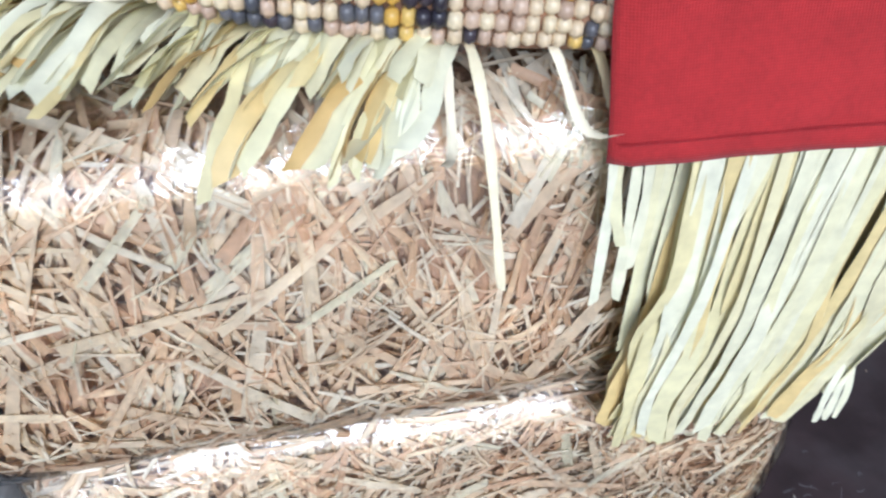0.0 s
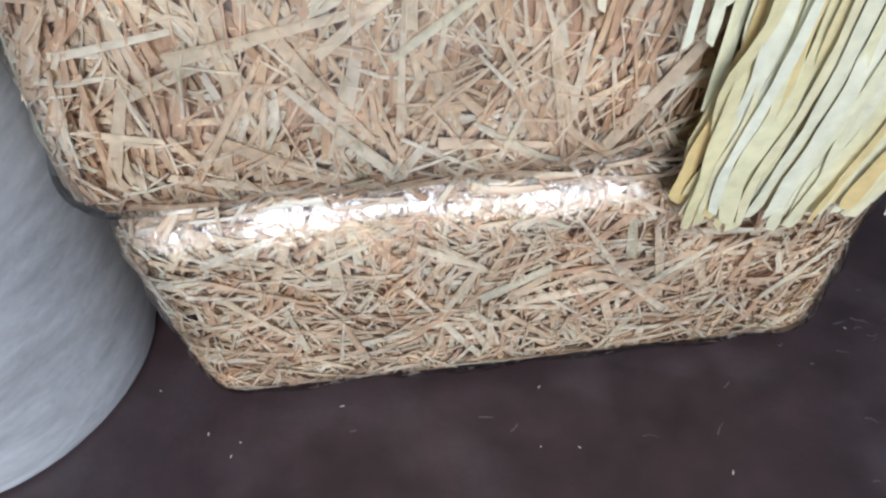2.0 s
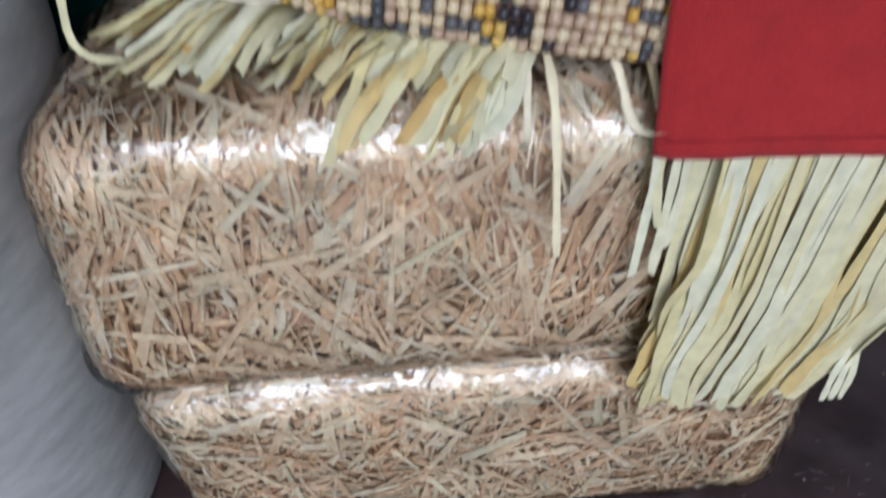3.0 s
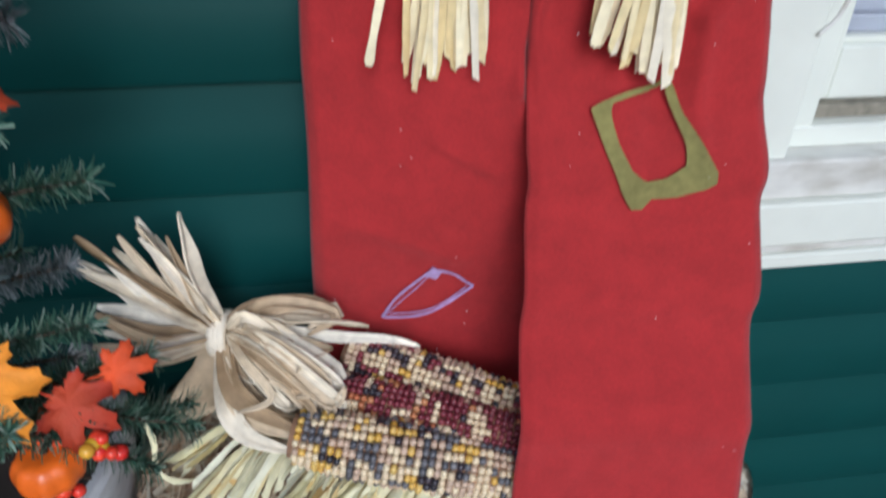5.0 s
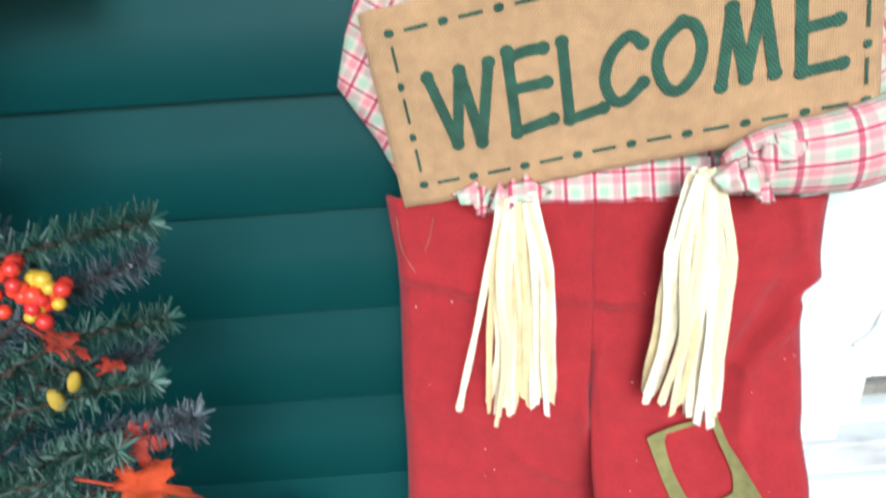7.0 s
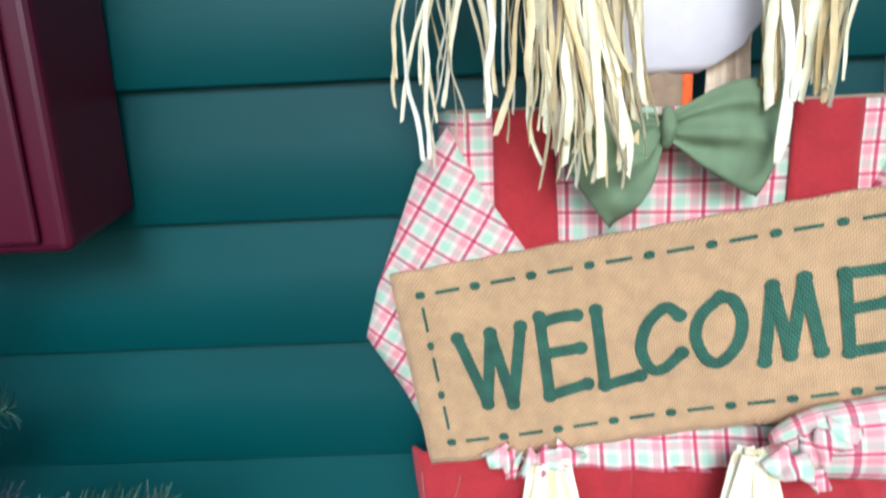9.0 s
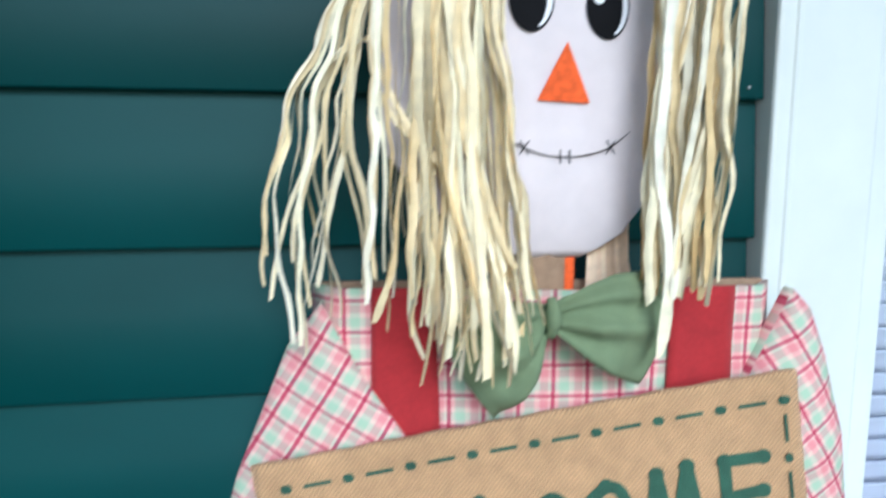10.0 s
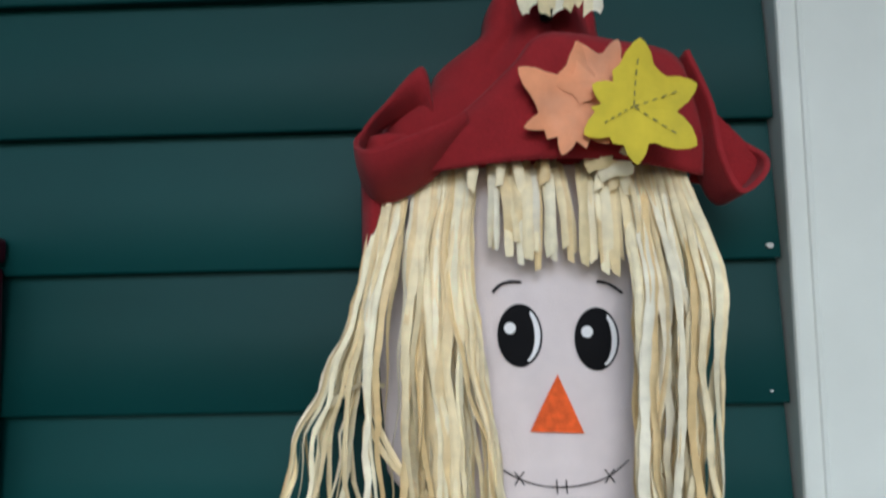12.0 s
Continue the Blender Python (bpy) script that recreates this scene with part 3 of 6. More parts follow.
UPPER = ((-0.063, 0.380, 0.150), (0.277, 0.106, 0.104))
LOWER = ((-0.083, 0.378, -0.0505), (0.249, 0.108, 0.1045))
bale(*LOWER, "lower plastic-wrapped golden straw bale on the porch floor", 1900, 1300, 0.35, 3, -0.006)
bale(*UPPER, "upper plastic-wrapped golden straw bale stacked on another", 1500, 900, 0.80, 8, 0.014)

# stalks pressed out along the seam between the two bales
seam_rng = random.Random(31)
seam = Build()
for i in range(420):
    x = seam_rng.uniform(-0.30, 0.15)
    p = V((x, 0.284 + seam_rng.uniform(-.008, .012), 0.052 + seam_rng.uniform(-.012, .014)))
    d = V((seam_rng.gauss(0, 1), seam_rng.uniform(-.15, .15), seam_rng.gauss(0, 0.32))).normalized() * seam_rng.uniform(0.010, 0.026)
    seam.ribbon([p - d, p + V((0, -0.002, 0)), p + d], seam_rng.uniform(0.002, 0.0048), V((-d.z, seam_rng.uniform(-.01, .01), d.x)), STRAW if seam_rng.random() < 0.6 else STRAW_UNDER, 2, 0.3)
seam.ob("seam_straw", None, "pale straw stalks pressed out between two bales", "straw", kind="stuff")

# pale scuffs worn into the floor paint
scuff_rng = random.Random(12)
scuffs = Build()
for i in range(26):
    p = V((0.190 + scuff_rng.gauss(0, 0.035), 0.262 + scuff_rng.gauss(0, 0.025), FLOOR_Z + 0.0006)) if i < 17 else V((scuff_rng.uniform(-0.3, 0.35), scuff_rng.uniform(0.12, 0.25), FLOOR_Z + 0.0006))
    a = scuff_rng.uniform(-0.6, 1.0)
    d = V((math.cos(a), math.sin(a), 0)) * scuff_rng.uniform(0.0015, 0.006)
    scuffs.ribbon([p - d, p + V((0, scuff_rng.uniform(-.002, .002), 0)), p + d], scuff_rng.uniform(0.0006, 0.0020), V((-d.y, d.x, 0)), SCUFF, 6, 0.02, 0.5)
scuffs.ob("scuff", floor_ob, "pale scuff marks", kind="stuff")

# straw crumbs on the floor
crumbs = Build()
for i in range(46):
    x, y, a = random.uniform(-0.5, 0.6), random.uniform(0.05, 0.42), random.uniform(0, 3.1)
    if -0.33 < x < 0.17 and y > 0.26:
        continue
    d = V((math.cos(a), math.sin(a), 0))
    l = random.uniform(0.0012, 0.004)
    p = V((x, y, FLOOR_Z + 0.0012))
    crumbs.ribbon([p, p + d * l / 2, p + d * l], 0.0011, V((-d.y, d.x, 0)), STRAW, 2)
crumbs.ob("straw_crumbs", None, "tiny pale straw crumbs scattered on the floor", "straw crumbs", kind="stuff")


# ---- coloured corn ----
corn = empty("corn_bundle", (-0.245, 0.43, 0.30), "bundle of three multicoloured corn ears tied with dry husks", "corn")
corn_inv = Matrix.Translation((0.245, -0.43, -0.30))


def kernel_mesh(material):
    bm = bmesh.new()
    bmesh.ops.create_icosphere(bm, subdivisions=1, radius=1)
    for v in bm.verts:
        v.co.x = math.copysign(abs(v.co.x) ** 0.7, v.co.x)
        v.co.y = math.copysign(abs(v.co.y) ** 0.7, v.co.y)
        v.co = V((v.co.x * 0.0042, v.co.y * 0.0032, v.co.z * 0.0040))
    for f in bm.faces:
        f.smooth = True
    me = bpy.data.meshes.new("kernel")
    bm.to_mesh(me)
    bm.free()
    me.materials.append(material)
    return me


def ear(a, b, r, palette, label, seed):
    """A cob with rows of kernels whose colours run in patches; palette holds materials and their shares."""
    rng = random.Random(seed)
    a, b = V(a), V(b)
    ax = (b - a)
    ln = ax.length
    ax.normalize()
    s = ax.cross(V((0, 0, 1))).normalized()
    up = s.cross(ax)
    prof = lambda t: r * (0.80 + 0.22 * math.sin(min(1, t * 3) * 1.57)) * (1 - 0.28 * max(0, t - 0.55) / 0.45)
    cb = Build()
    cb.tube([a - ax * 0.004, a + ax * ln / 2, b], [prof(0) * 0.86, prof(0.3) * 0.88, prof(0.6) * 0.88, prof(1) * 0.8], COB, 20, 14)
    body = cb.ob("corn_ear", corn, label)
    body.matrix_parent_inverse = corn_inv
    rows, pitch = 21, 0.0055
    n = int(ln / pitch)
    meshes = [kernel_mesh(m) for m, _ in palette]
    last = {}
    for j in range(rows):
        q = 2 * math.pi * j / rows
        for i in range(n):
            t = (i + 0.5) / n
            rr = prof(t)
            th = q + 0.10 * math.sin(t * 5 + seed) + rng.uniform(-.03, .03)
            nrm = up * math.cos(th) + s * math.sin(th)
            p = a + ax * (t * ln + rng.uniform(-.0006, .0006)) + nrm * (rr - 0.001 + rng.uniform(-.0006, .0008))
            M = Matrix((ax.cross(nrm), ax, nrm)).transposed().to_4x4()
            M.translation = p
            k = rr / 0.0245
            M = M @ Matrix.Diagonal((k * rng.uniform(.9, 1.06), rng.uniform(.9, 1.05), rng.uniform(.9, 1.1), 1))
            # like colours gather: often the colour of the kernel beside or before
            kind = rng.choices(range(len(palette)), [w for _, w in palette])[0]
            near = [last[c] for c in ((j - 1, i), (j, i - 1)) if c in last]
            if near and rng.random() < 0.42:
                kind = rng.choice(near)
            last[(j, i)] = kind
            if nrm.z * 0.75 - nrm.y * 0.66 > 0.05:
                o = new("kernel", meshes[kind])
                o.parent = body
                o.matrix_basis = M
    return body


ear((-0.182, 0.330, 0.309), (0.020, 0.288, 0.277), 0.0255, ((K_SLATE, 5), (K_CREAM, 5), (K_GOLD, 2), (K_BUFF, 3), (K_INK, 1)), "blue, cream and yellow corn ear", 1)
ear((-0.157, 0.372, 0.314), (0.035, 0.298, 0.298), 0.0205, ((K_WINE, 7), (K_BUFF, 2), (K_RUST, 2), (K_CREAM, 1), (K_INK, 1)), "dark maroon corn ear", 2)
ear((-0.136, 0.406, 0.325), (0.045, 0.322, 0.298), 0.0210, ((K_CREAM, 5), (K_BUFF, 3), (K_INK, 3), (K_GOLD, 2), (K_WINE, 2)), "pale cream and brown corn ear", 3)


def husk(pts, w, label="", seed=0, cup=0.3, roll=0.0):
    """A dry leaf: wide in its middle, curled and creased along its length."""
    rng = random.Random(seed)
    P = [V(p) for p in pts]
    b = Build()
    n, mcols = 14, 6
    ref = V((rng.uniform(-.3, .3), -0.6, 0.7))

    def f(u, v):
        p = curve_at(P, v)
        t = (curve_at(P, min(v + .02, 1)) - curve_at(P, max(v - .02, 0))).normalized()
        s = t.cross(ref).normalized()
        s = Matrix.Rotation(roll + 0.9 * v * rng_tw, 3, t) @ s
        nm = s.cross(t)
        ww = w * (0.16 + 0.84 * math.sin(math.pi * min(1, 0.12 + v * 0.87))) * (1 - 0.2 * v)
        a = (u - 0.5) * 2
        ridge = 0.0011 * math.sin(u * 23 + seed)
        return p + s * a * ww / 2 + nm * (cup * ww * (a * a - 0.4) + ridge + 0.003 * noise.noise(V((v * 4, u * 2, seed))))
    rng_tw = rng.uniform(-1, 1)
    b.sheet(f, mcols, n, HUSK, 0.0006)
    o = b.ob("husk_leaf", corn, label)
    o.matrix_parent_inverse = corn_inv
    return o


T = (-0.245, 0.428, 0.345)
# fan of cut leaves above the tie
fan = [((-0.352, 0.42, 0.427), .026), ((-0.335, 0.41, 0.462), .022), ((-0.312, 0.43, 0.448), .024), ((-0.292, 0.42, 0.462), .024), ((-0.262, 0.43, 0.466), .022),
       ((-0.335, 0.40, 0.395), .03), ((-0.340, 0.39, 0.370), .03), ((-0.338, 0.385, 0.348), .026), ((-0.322, 0.44, 0.430), .026), ((-0.330, 0.43, 0.405), .026),
       ((-0.300, 0.445, 0.455), .022), ((-0.345, 0.425, 0.384), .022)]
fan_rng = random.Random(5)
fan = [(e, w * 0.72) for e, w in fan] + [((e[0] + fan_rng.uniform(-.012, .016), e[1] + fan_rng.uniform(-.012, .012), e[2] + fan_rng.uniform(-.028, .010)), w * fan_rng.uniform(0.35, 0.6)) for e, w in fan]
for i, (e, w) in enumerate(fan):
    e = V(e)
    m = V(T).lerp(e, 0.5) + V((0.004 * math.sin(i), -0.010, 0.012 * math.cos(i * 1.7)))
    husk([V(T) + V((0, -0.004 + 0.002 * (i % 3), 0)), m, e], w, seed=i + 1 if i < 12 else i + 200, roll=0.6 * math.sin(i * 2.1))
# leaves that wrap the ears' butts
for i, (pts, w) in enumerate([
    ([T, (-0.215, 0.42, 0.372), (-0.170, 0.42, 0.378), (-0.146, 0.42, 0.368)], .020),
    ([T, (-0.210, 0.40, 0.350), (-0.170, 0.385, 0.352), (-0.150, 0.39, 0.347)], .024),
    ([T, (-0.205, 0.415, 0.362), (-0.165, 0.40, 0.372), (-0.118, 0.40, 0.360)], .014),
    ([T, (-0.236, 0.375, 0.330), (-0.214, 0.352, 0.320), (-0.178, 0.328, 0.316)], .020),
    ([T, (-0.241, 0.372, 0.316), (-0.226, 0.350, 0.294), (-0.186, 0.330, 0.290)], .022),
    ([T, (-0.238, 0.378, 0.322), (-0.220, 0.356, 0.302), (-0.180, 0.334, 0.300)], .016),
    ([T, (-0.233, 0.384, 0.330), (-0.205, 0.360, 0.308), (-0.172, 0.345, 0.305)], .013),
    ([T, (-0.225, 0.395, 0.330), (-0.195, 0.375, 0.328), (-0.168, 0.362, 0.318)], .026),
    ([T, (-0.215, 0.40, 0.338), (-0.180, 0.385, 0.330), (-0.150, 0.37, 0.342)], .020),
    ([T, (-0.200, 0.41, 0.356), (-0.150, 0.40, 0.352), (-0.100, 0.39, 0.352), (-0.075, 0.385, 0.346)], .011),
    ([T, (-0.255, 0.40, 0.315), (-0.276, 0.390, 0.300), (-0.296, 0.388, 0.282)], .046),
    ([T, (-0.225, 0.40, 0.345), (-0.190, 0.37, 0.325), (-0.160, 0.352, 0.318)], .012)]):
    husk(pts, w, seed=40 + i, roll=0.3 * math.cos(i * 1.3))
strip_rng = random.Random(9)
for i in range(24):
    e = V((strip_rng.uniform(-0.205, -0.140), 0, 0))
    e.y = lerp(0.335, 0.415, strip_rng.random())
    e.z = lerp(0.318, 0.362, (e.y - 0.335) / 0.08) + strip_rng.uniform(-.008, .018)
    m = V(T).lerp(e, 0.45) + V((0, -0.010, strip_rng.uniform(0.008, 0.030)))
    curl = e + V((strip_rng.uniform(-.030, .016), strip_rng.uniform(-.016, .008), strip_rng.uniform(-.026, .018)))
    husk([V(T) + V((0.004, -0.006, strip_rng.uniform(-.006, .008))), m, e, curl], strip_rng.uniform(0.008, 0.018), seed=70 + i, roll=strip_rng.uniform(-.8, .8), cup=strip_rng.uniform(0.2, 0.5))
tie_b = Build()
for i in range(3):
    tie_b.tube([V(T) + V((0.004 * i - 0.006 + 0.013 * math.cos(a) * 0.3, 0.017 * math.cos(a), 0.017 * math.sin(a) - 0.002)) for a in [k * math.pi / 6 for k in range(13)]], [0.004, 0.005, 0.004], HUSK, 8, 24)
o = tie_b.ob("husk_tie", corn, "twisted husk tie")
o.matrix_parent_inverse = corn_inv

# ---- pot ----
PC = V((-0.526, 0.350, FLOOR_Z))
pot = Build()
prof = [(0.130, 0.0), (0.142, 0.004), (0.148, 0.03), (0.160, 0.12), (0.173, 0.22), (0.186, 0.32), (0.196, 0.40), (0.200, 0.436), (0.199, 0.446), (0.194, 0.450), (0.186, 0.449), (0.182, 0.44), (0.177, 0.40), (0.172, 0.37)]
def pot_f(u, v):
    k = v * (len(prof) - 1)
    i = min(int(k), len(prof) - 2)
    r, z = lerp(V(prof[i]), V(prof[i + 1]), k - i)
    a = -2 * math.pi * u
    g = 0.0016 * noise.noise(V((math.cos(a) * 3, math.sin(a) * 3, z * 45))) + 0.001 * noise.noise(V((math.cos(a) * 12, math.sin(a) * 12, z * 90)))
    return (PC.x + (r + g) * math.cos(a), PC.y + (r + g) * math.sin(a), PC.z + z)
pot.sheet(pot_f, 72, 78, POT, closed_u=True)
pot_ob = pot.ob("plant_pot", None, "tapered grey concrete plant pot with rough banded surface", "plant pot")
soil = Build()
soil.sheet(lambda u, v: (PC.x + 0.176 * v * math.cos(6.2832 * u), PC.y + 0.176 * v * math.sin(6.2832 * u), PC.z + 0.405 + 0.004 * noise.noise(V((u * 9, v * 9, 0)))), 32, 8, SOIL, closed_u=True)
soil.ob("soil", pot_ob)

# ---- small spruce with autumn picks ----
tree = empty("artificial_spruce", (PC.x, PC.y, PC.z + 0.405), "small artificial spruce dressed with orange leaves, berries and pumpkins", "tree")
tree_inv = Matrix.Translation((-PC.x, -PC.y, -(PC.z + 0.405)))


def under_tree(o):
    o.parent = tree
    o.matrix_parent_inverse = tree_inv
    return o


tr = Build()
tr.tube([V((PC.x, PC.y, 0.245)), V((PC.x + 0.006, PC.y, 0.6)), V((PC.x, PC.y + 0.004, 0.98))], [0.014, 0.010, 0.004], TWIG, 10, 10)
under_tree(tr.ob("trunk"))


def branch(a, b, seed, needle, length=0.023, dens=2.0):
    rng = random.Random(seed)
    a, b = V(a), V(b)
    m = a.lerp(b, 0.55) + V((0, 0, 0.012 + rng.uniform(-.01, .01)))
    bd = Build()
    bd.tube([a, m, b], [0.0028, 0.002, 0.001], TWIG, 6, 8)
    n = int((b - a).length / 0.00075 * dens)
    for i in range(n):
        t = rng.random() ** 0.8
        p = curve_at([a, m, b], t)
        ax = (curve_at([a, m, b], min(1, t + .05)) - curve_at([a, m, b], max(0, t - .05))).normalized()
        ref = ax.cross(V((rng.uniform(-1, 1), rng.uniform(-1, 1), rng.uniform(-1, 1)))).normalized()
        d = (ax * rng.uniform(0.15, 0.8) + ref).normalized()
        l = length * rng.uniform(0.55, 1.1) * (1 - 0.3 * t)
        bd.ribbon([p, p + d * l * 0.5 + ax * 0.001, p + d * l], rng.uniform(0.0013, 0.0023), ax.cross(d), needle, 2, 0.2, 0.3)
    return under_tree(bd.ob("branch"))


tips = [((-0.293, 0.33, 0.815), 0), ((-0.300, 0.335, 0.742), 0), ((-0.297, 0.33, 0.664), 1), ((-0.305, 0.345, 0.640), 1), ((-0.405, 0.36, 0.800), 1), ((-0.285, 0.335, 0.545), 0), ((-0.345, 0.30, 0.50), 1),
        ((-0.305, 0.32, 0.445), 0), ((-0.258, 0.335, 0.350), 0), ((-0.262, 0.300, 0.374), 0), ((-0.320, 0.315, 0.590), 0), ((-0.315, 0.34, 0.480), 1), ((-0.330, 0.36, 0.70), 1), ((-0.375, 0.225, 0.365), 0), ((-0.300, 0.285, 0.390), 0), ((-0.345, 0.260, 0.410), 0), ((-0.40, 0.21, 0.385), 1), ((-0.275, 0.325, 0.410), 0), ((-0.243, 0.285, 0.378), 0), ((-0.268, 0.265, 0.362), 0), ((-0.310, 0.35, 0.78), 1), ((-0.318, 0.325, 0.70), 0), ((-0.345, 0.31, 0.655), 0), ((-0.335, 0.30, 0.565), 1)]
for i, (e, k) in enumerate(tips):
    e = V(e)
    st = V((PC.x + 0.05, PC.y, e.z - 0.05 - 0.02 * (i % 3)))
    if e.z < 0.40:
        st = V((PC.x + 0.10, PC.y - 0.04, 0.36))
    branch(st, e, 100 + i, NEEDLE_GREY if k else NEEDLE)
for i in range(64):
    z = 0.37 + 0.58 * (i + 0.5) / 64
    a = i * 2.4
    r = 0.225 * (1 - 0.45 * max(0, (z - 0.36) / 0.60)) * random.uniform(0.8, 1.05)
    e = V((PC.x + r * math.cos(a), PC.y + 0.62 * r * math.sin(a), z + 0.02))
    if e.y > 0.475:
        e.y = 0.475
    branch((PC.x, PC.y, z - 0.04), e, 300 + i, NEEDLE_GREY if i % 3 == 0 else NEEDLE, 0.026, 0.9)


def maple(centre, size, way, face, material, name="silk_leaf", label="", parent_fn=None, seed=0, curl=0.3, plain=False):
    """A lobed leaf with a bent blade and a stalk."""
    rng = random.Random(seed)
    out = []
    lobes = [(90, 1.0), (38, 0.86), (-18, 0.66), (-62, 0.40), (-118, 0.40), (198, 0.66), (142, 0.86)]
    teeth = ((-0.44, 0.56), (-0.27, 0.78), (-0.11, 0.93), (0, 1.0), (0.11, 0.93), (0.27, 0.78), (0.44, 0.56)) if plain else ((-0.30, 0.66), (-0.26, 0.84), (-0.10, 0.86), (0, 1.0), (0.10, 0.86), (0.26, 0.84), (0.30, 0.66))
    lobes.sort(key=lambda x: x[0] % 360)
    for k, (ang, ln) in enumerate(lobes):
        nx = lobes[(k + 1) % len(lobes)][0]
        a = radians(ang)
        for da, fr in teeth:
            out.append((ln * fr * math.cos(a + da), ln * fr * math.sin(a + da)))
        gap = ((nx - ang) % 360) / 2
        out.append((0.46 * math.cos(radians(ang + gap)), 0.46 * math.sin(radians(ang + gap))))
    along = V(way).normalized()
    away = -V(face)
    away = (away - along * away.dot(along)).normalized()
    R = Matrix((away.cross(along), away, along)).transposed()
    b = Build()
    c = V(centre)
    base = len(b.v)

    def put(x, y, off):
        q = V((x * size, 0.0, y * size))
        q.y = curl * size * (x * x + y * y) * 0.5 * math.sin(3 * x + 2 * y + seed) - 0.05 * size * math.cos(math.atan2(y, x) * 3.5) + off
        return c + R @ q
    n = len(out)
    for off in (0.0, 0.0009):
        b.v.append(tuple(put(0, 0, off)))
        b.v += [tuple(put(x * 0.55, y * 0.55, off)) for x, y in out] + [tuple(put(x, y, off)) for x, y in out]
    half = 1 + 2 * n
    for side, o in ((0, 0), (1, half)):
        for k in range(n):
            j = (k + 1) % n
            tri = [o, o + 1 + k, o + 1 + j]
            quad = [o + 1 + k, o + 1 + n + k, o + 1 + n + j, o + 1 + j]
            b.face(tri if side == 0 else tri[::-1], material)
            b.face(quad if side == 0 else quad[::-1], material)
    for k in range(n):
        j = (k + 1) % n
        b.face([1 + n + k, 1 + n + j, half + 1 + n + j, half + 1 + n + k], material, None, False)
    b.tube([c + R @ V((0, 0, -0.1 * size)), c + R @ V((0.02 * size, 0.1 * size, -0.5 * size)), c + R @ V((0.05 * size, 0.2 * size, -0.95 * size))], [0.0012, 0.001], material, 6, 4)
    o = b.ob(name, None, label)
    return parent_fn(o) if parent_fn else o


# midpoint, size, way of the tip, facing
for i, (c, size, way, face, mt) in enumerate([
    ((-0.344, 0.315, 0.615), 0.046, (0.082, 0.012, -0.018), (0.1, -0.90, -0.36), LEAF_OR), ((-0.366, 0.282, 0.432), 0.050, (0.5, -0.3, -0.6), (0.3, -0.8, 0.5), LEAF_GO),
    ((-0.318, 0.285, 0.408), 0.038, (0.6, -0.2, -0.3), (0.1, -0.7, 0.7), LEAF_RD), ((-0.288, 0.298, 0.422), 0.028, (0.9, 0, 0.2), (0, -0.8, 0.6), LEAF_OR),
    ((-0.335, 0.292, 0.372), 0.038, (-0.5, -0.2, -0.5), (0.2, -0.7, 0.6), LEAF_OR), ((-0.378, 0.335, 0.730), 0.026, (0.8, 0, -0.5), (0.1, -0.8, -0.5), LEAF_RD),
    ((-0.348, 0.335, 0.706), 0.014, (0.6, 0, 0.4), (0.1, -0.8, -0.5), LEAF_RD), ((-0.352, 0.330, 0.640), 0.014, (0.8, 0, -0.3), (0.1, -0.5, 0.8), LEAF_YE),
    ((-0.345, 0.330, 0.645), 0.026, (0.9, 0, -0.1), (0.1, -0.6, 0.7), LEAF_RD)]):
    label = {LEAF_OR: "orange silk maple leaf", LEAF_RD: "dark red silk maple leaf", LEAF_GO: "golden orange silk maple leaf", LEAF_YE: "yellow silk leaf"}[mt]
    maple(c, size, way, face, mt, "silk_leaf", label, under_tree, i + 3, plain=mt is LEAF_YE)


def pumpkin(c, r):
    b = Build()
    def f(u, v):
        a, e = 2 * math.pi * u, math.pi * (v - 0.5)
        rr = r * (1 + 0.09 * abs(math.cos(a * 4.5))) * max(0.02, math.cos(e)) ** 0.6
        return (c[0] + rr * math.cos(a), c[1] + rr * math.sin(a), c[2] + r * (0.78 * math.sin(e) - 0.9 * max(0, abs(math.sin(e)) - 0.86) * math.copysign(1, e)))
    b.sheet(f, 45, 14, PUMPKIN, closed_u=True)
    o = under_tree(b.ob("mini_pumpkin", None, "small glossy orange pumpkin"))
    s = Build()
    s.tube([V(c) + V((0, 0, r * 0.55)), V(c) + V((0.003, -0.002, r * 0.95)), V(c) + V((0.008, -0.004, r * 1.15))], [0.003, 0.002, 0.0022], TWIG, 8, 5)
    so = s.ob("stem", o)
    return o


pumpkin((-0.354, 0.318, 0.531), 0.0245)
pumpkin((-0.345, 0.285, 0.352), 0.022)


def bud(c, r, lean):
    b = Build()
    c = V(c)

    def f(u, v):
        a, e = 2 * math.pi * u, math.pi * (v - 0.5)
        rr = r * 0.72 * max(0.02, math.cos(e)) ** 0.8 * (1 + 0.06 * math.cos(3 * a))
        return c + V((rr * math.cos(a) + lean * math.sin(e) * r, rr * math.sin(a), r * 1.2 * math.sin(e)))
    b.sheet(f, 16, 10, LEAF_YE, closed_u=True)
    return under_tree(b.ob("bud", None, "small oval yellow bud"))


bud((-0.370, 0.328, 0.702), 0.0066, 0.3)
bud((-0.384, 0.325, 0.690), 0.0072, -0.2)


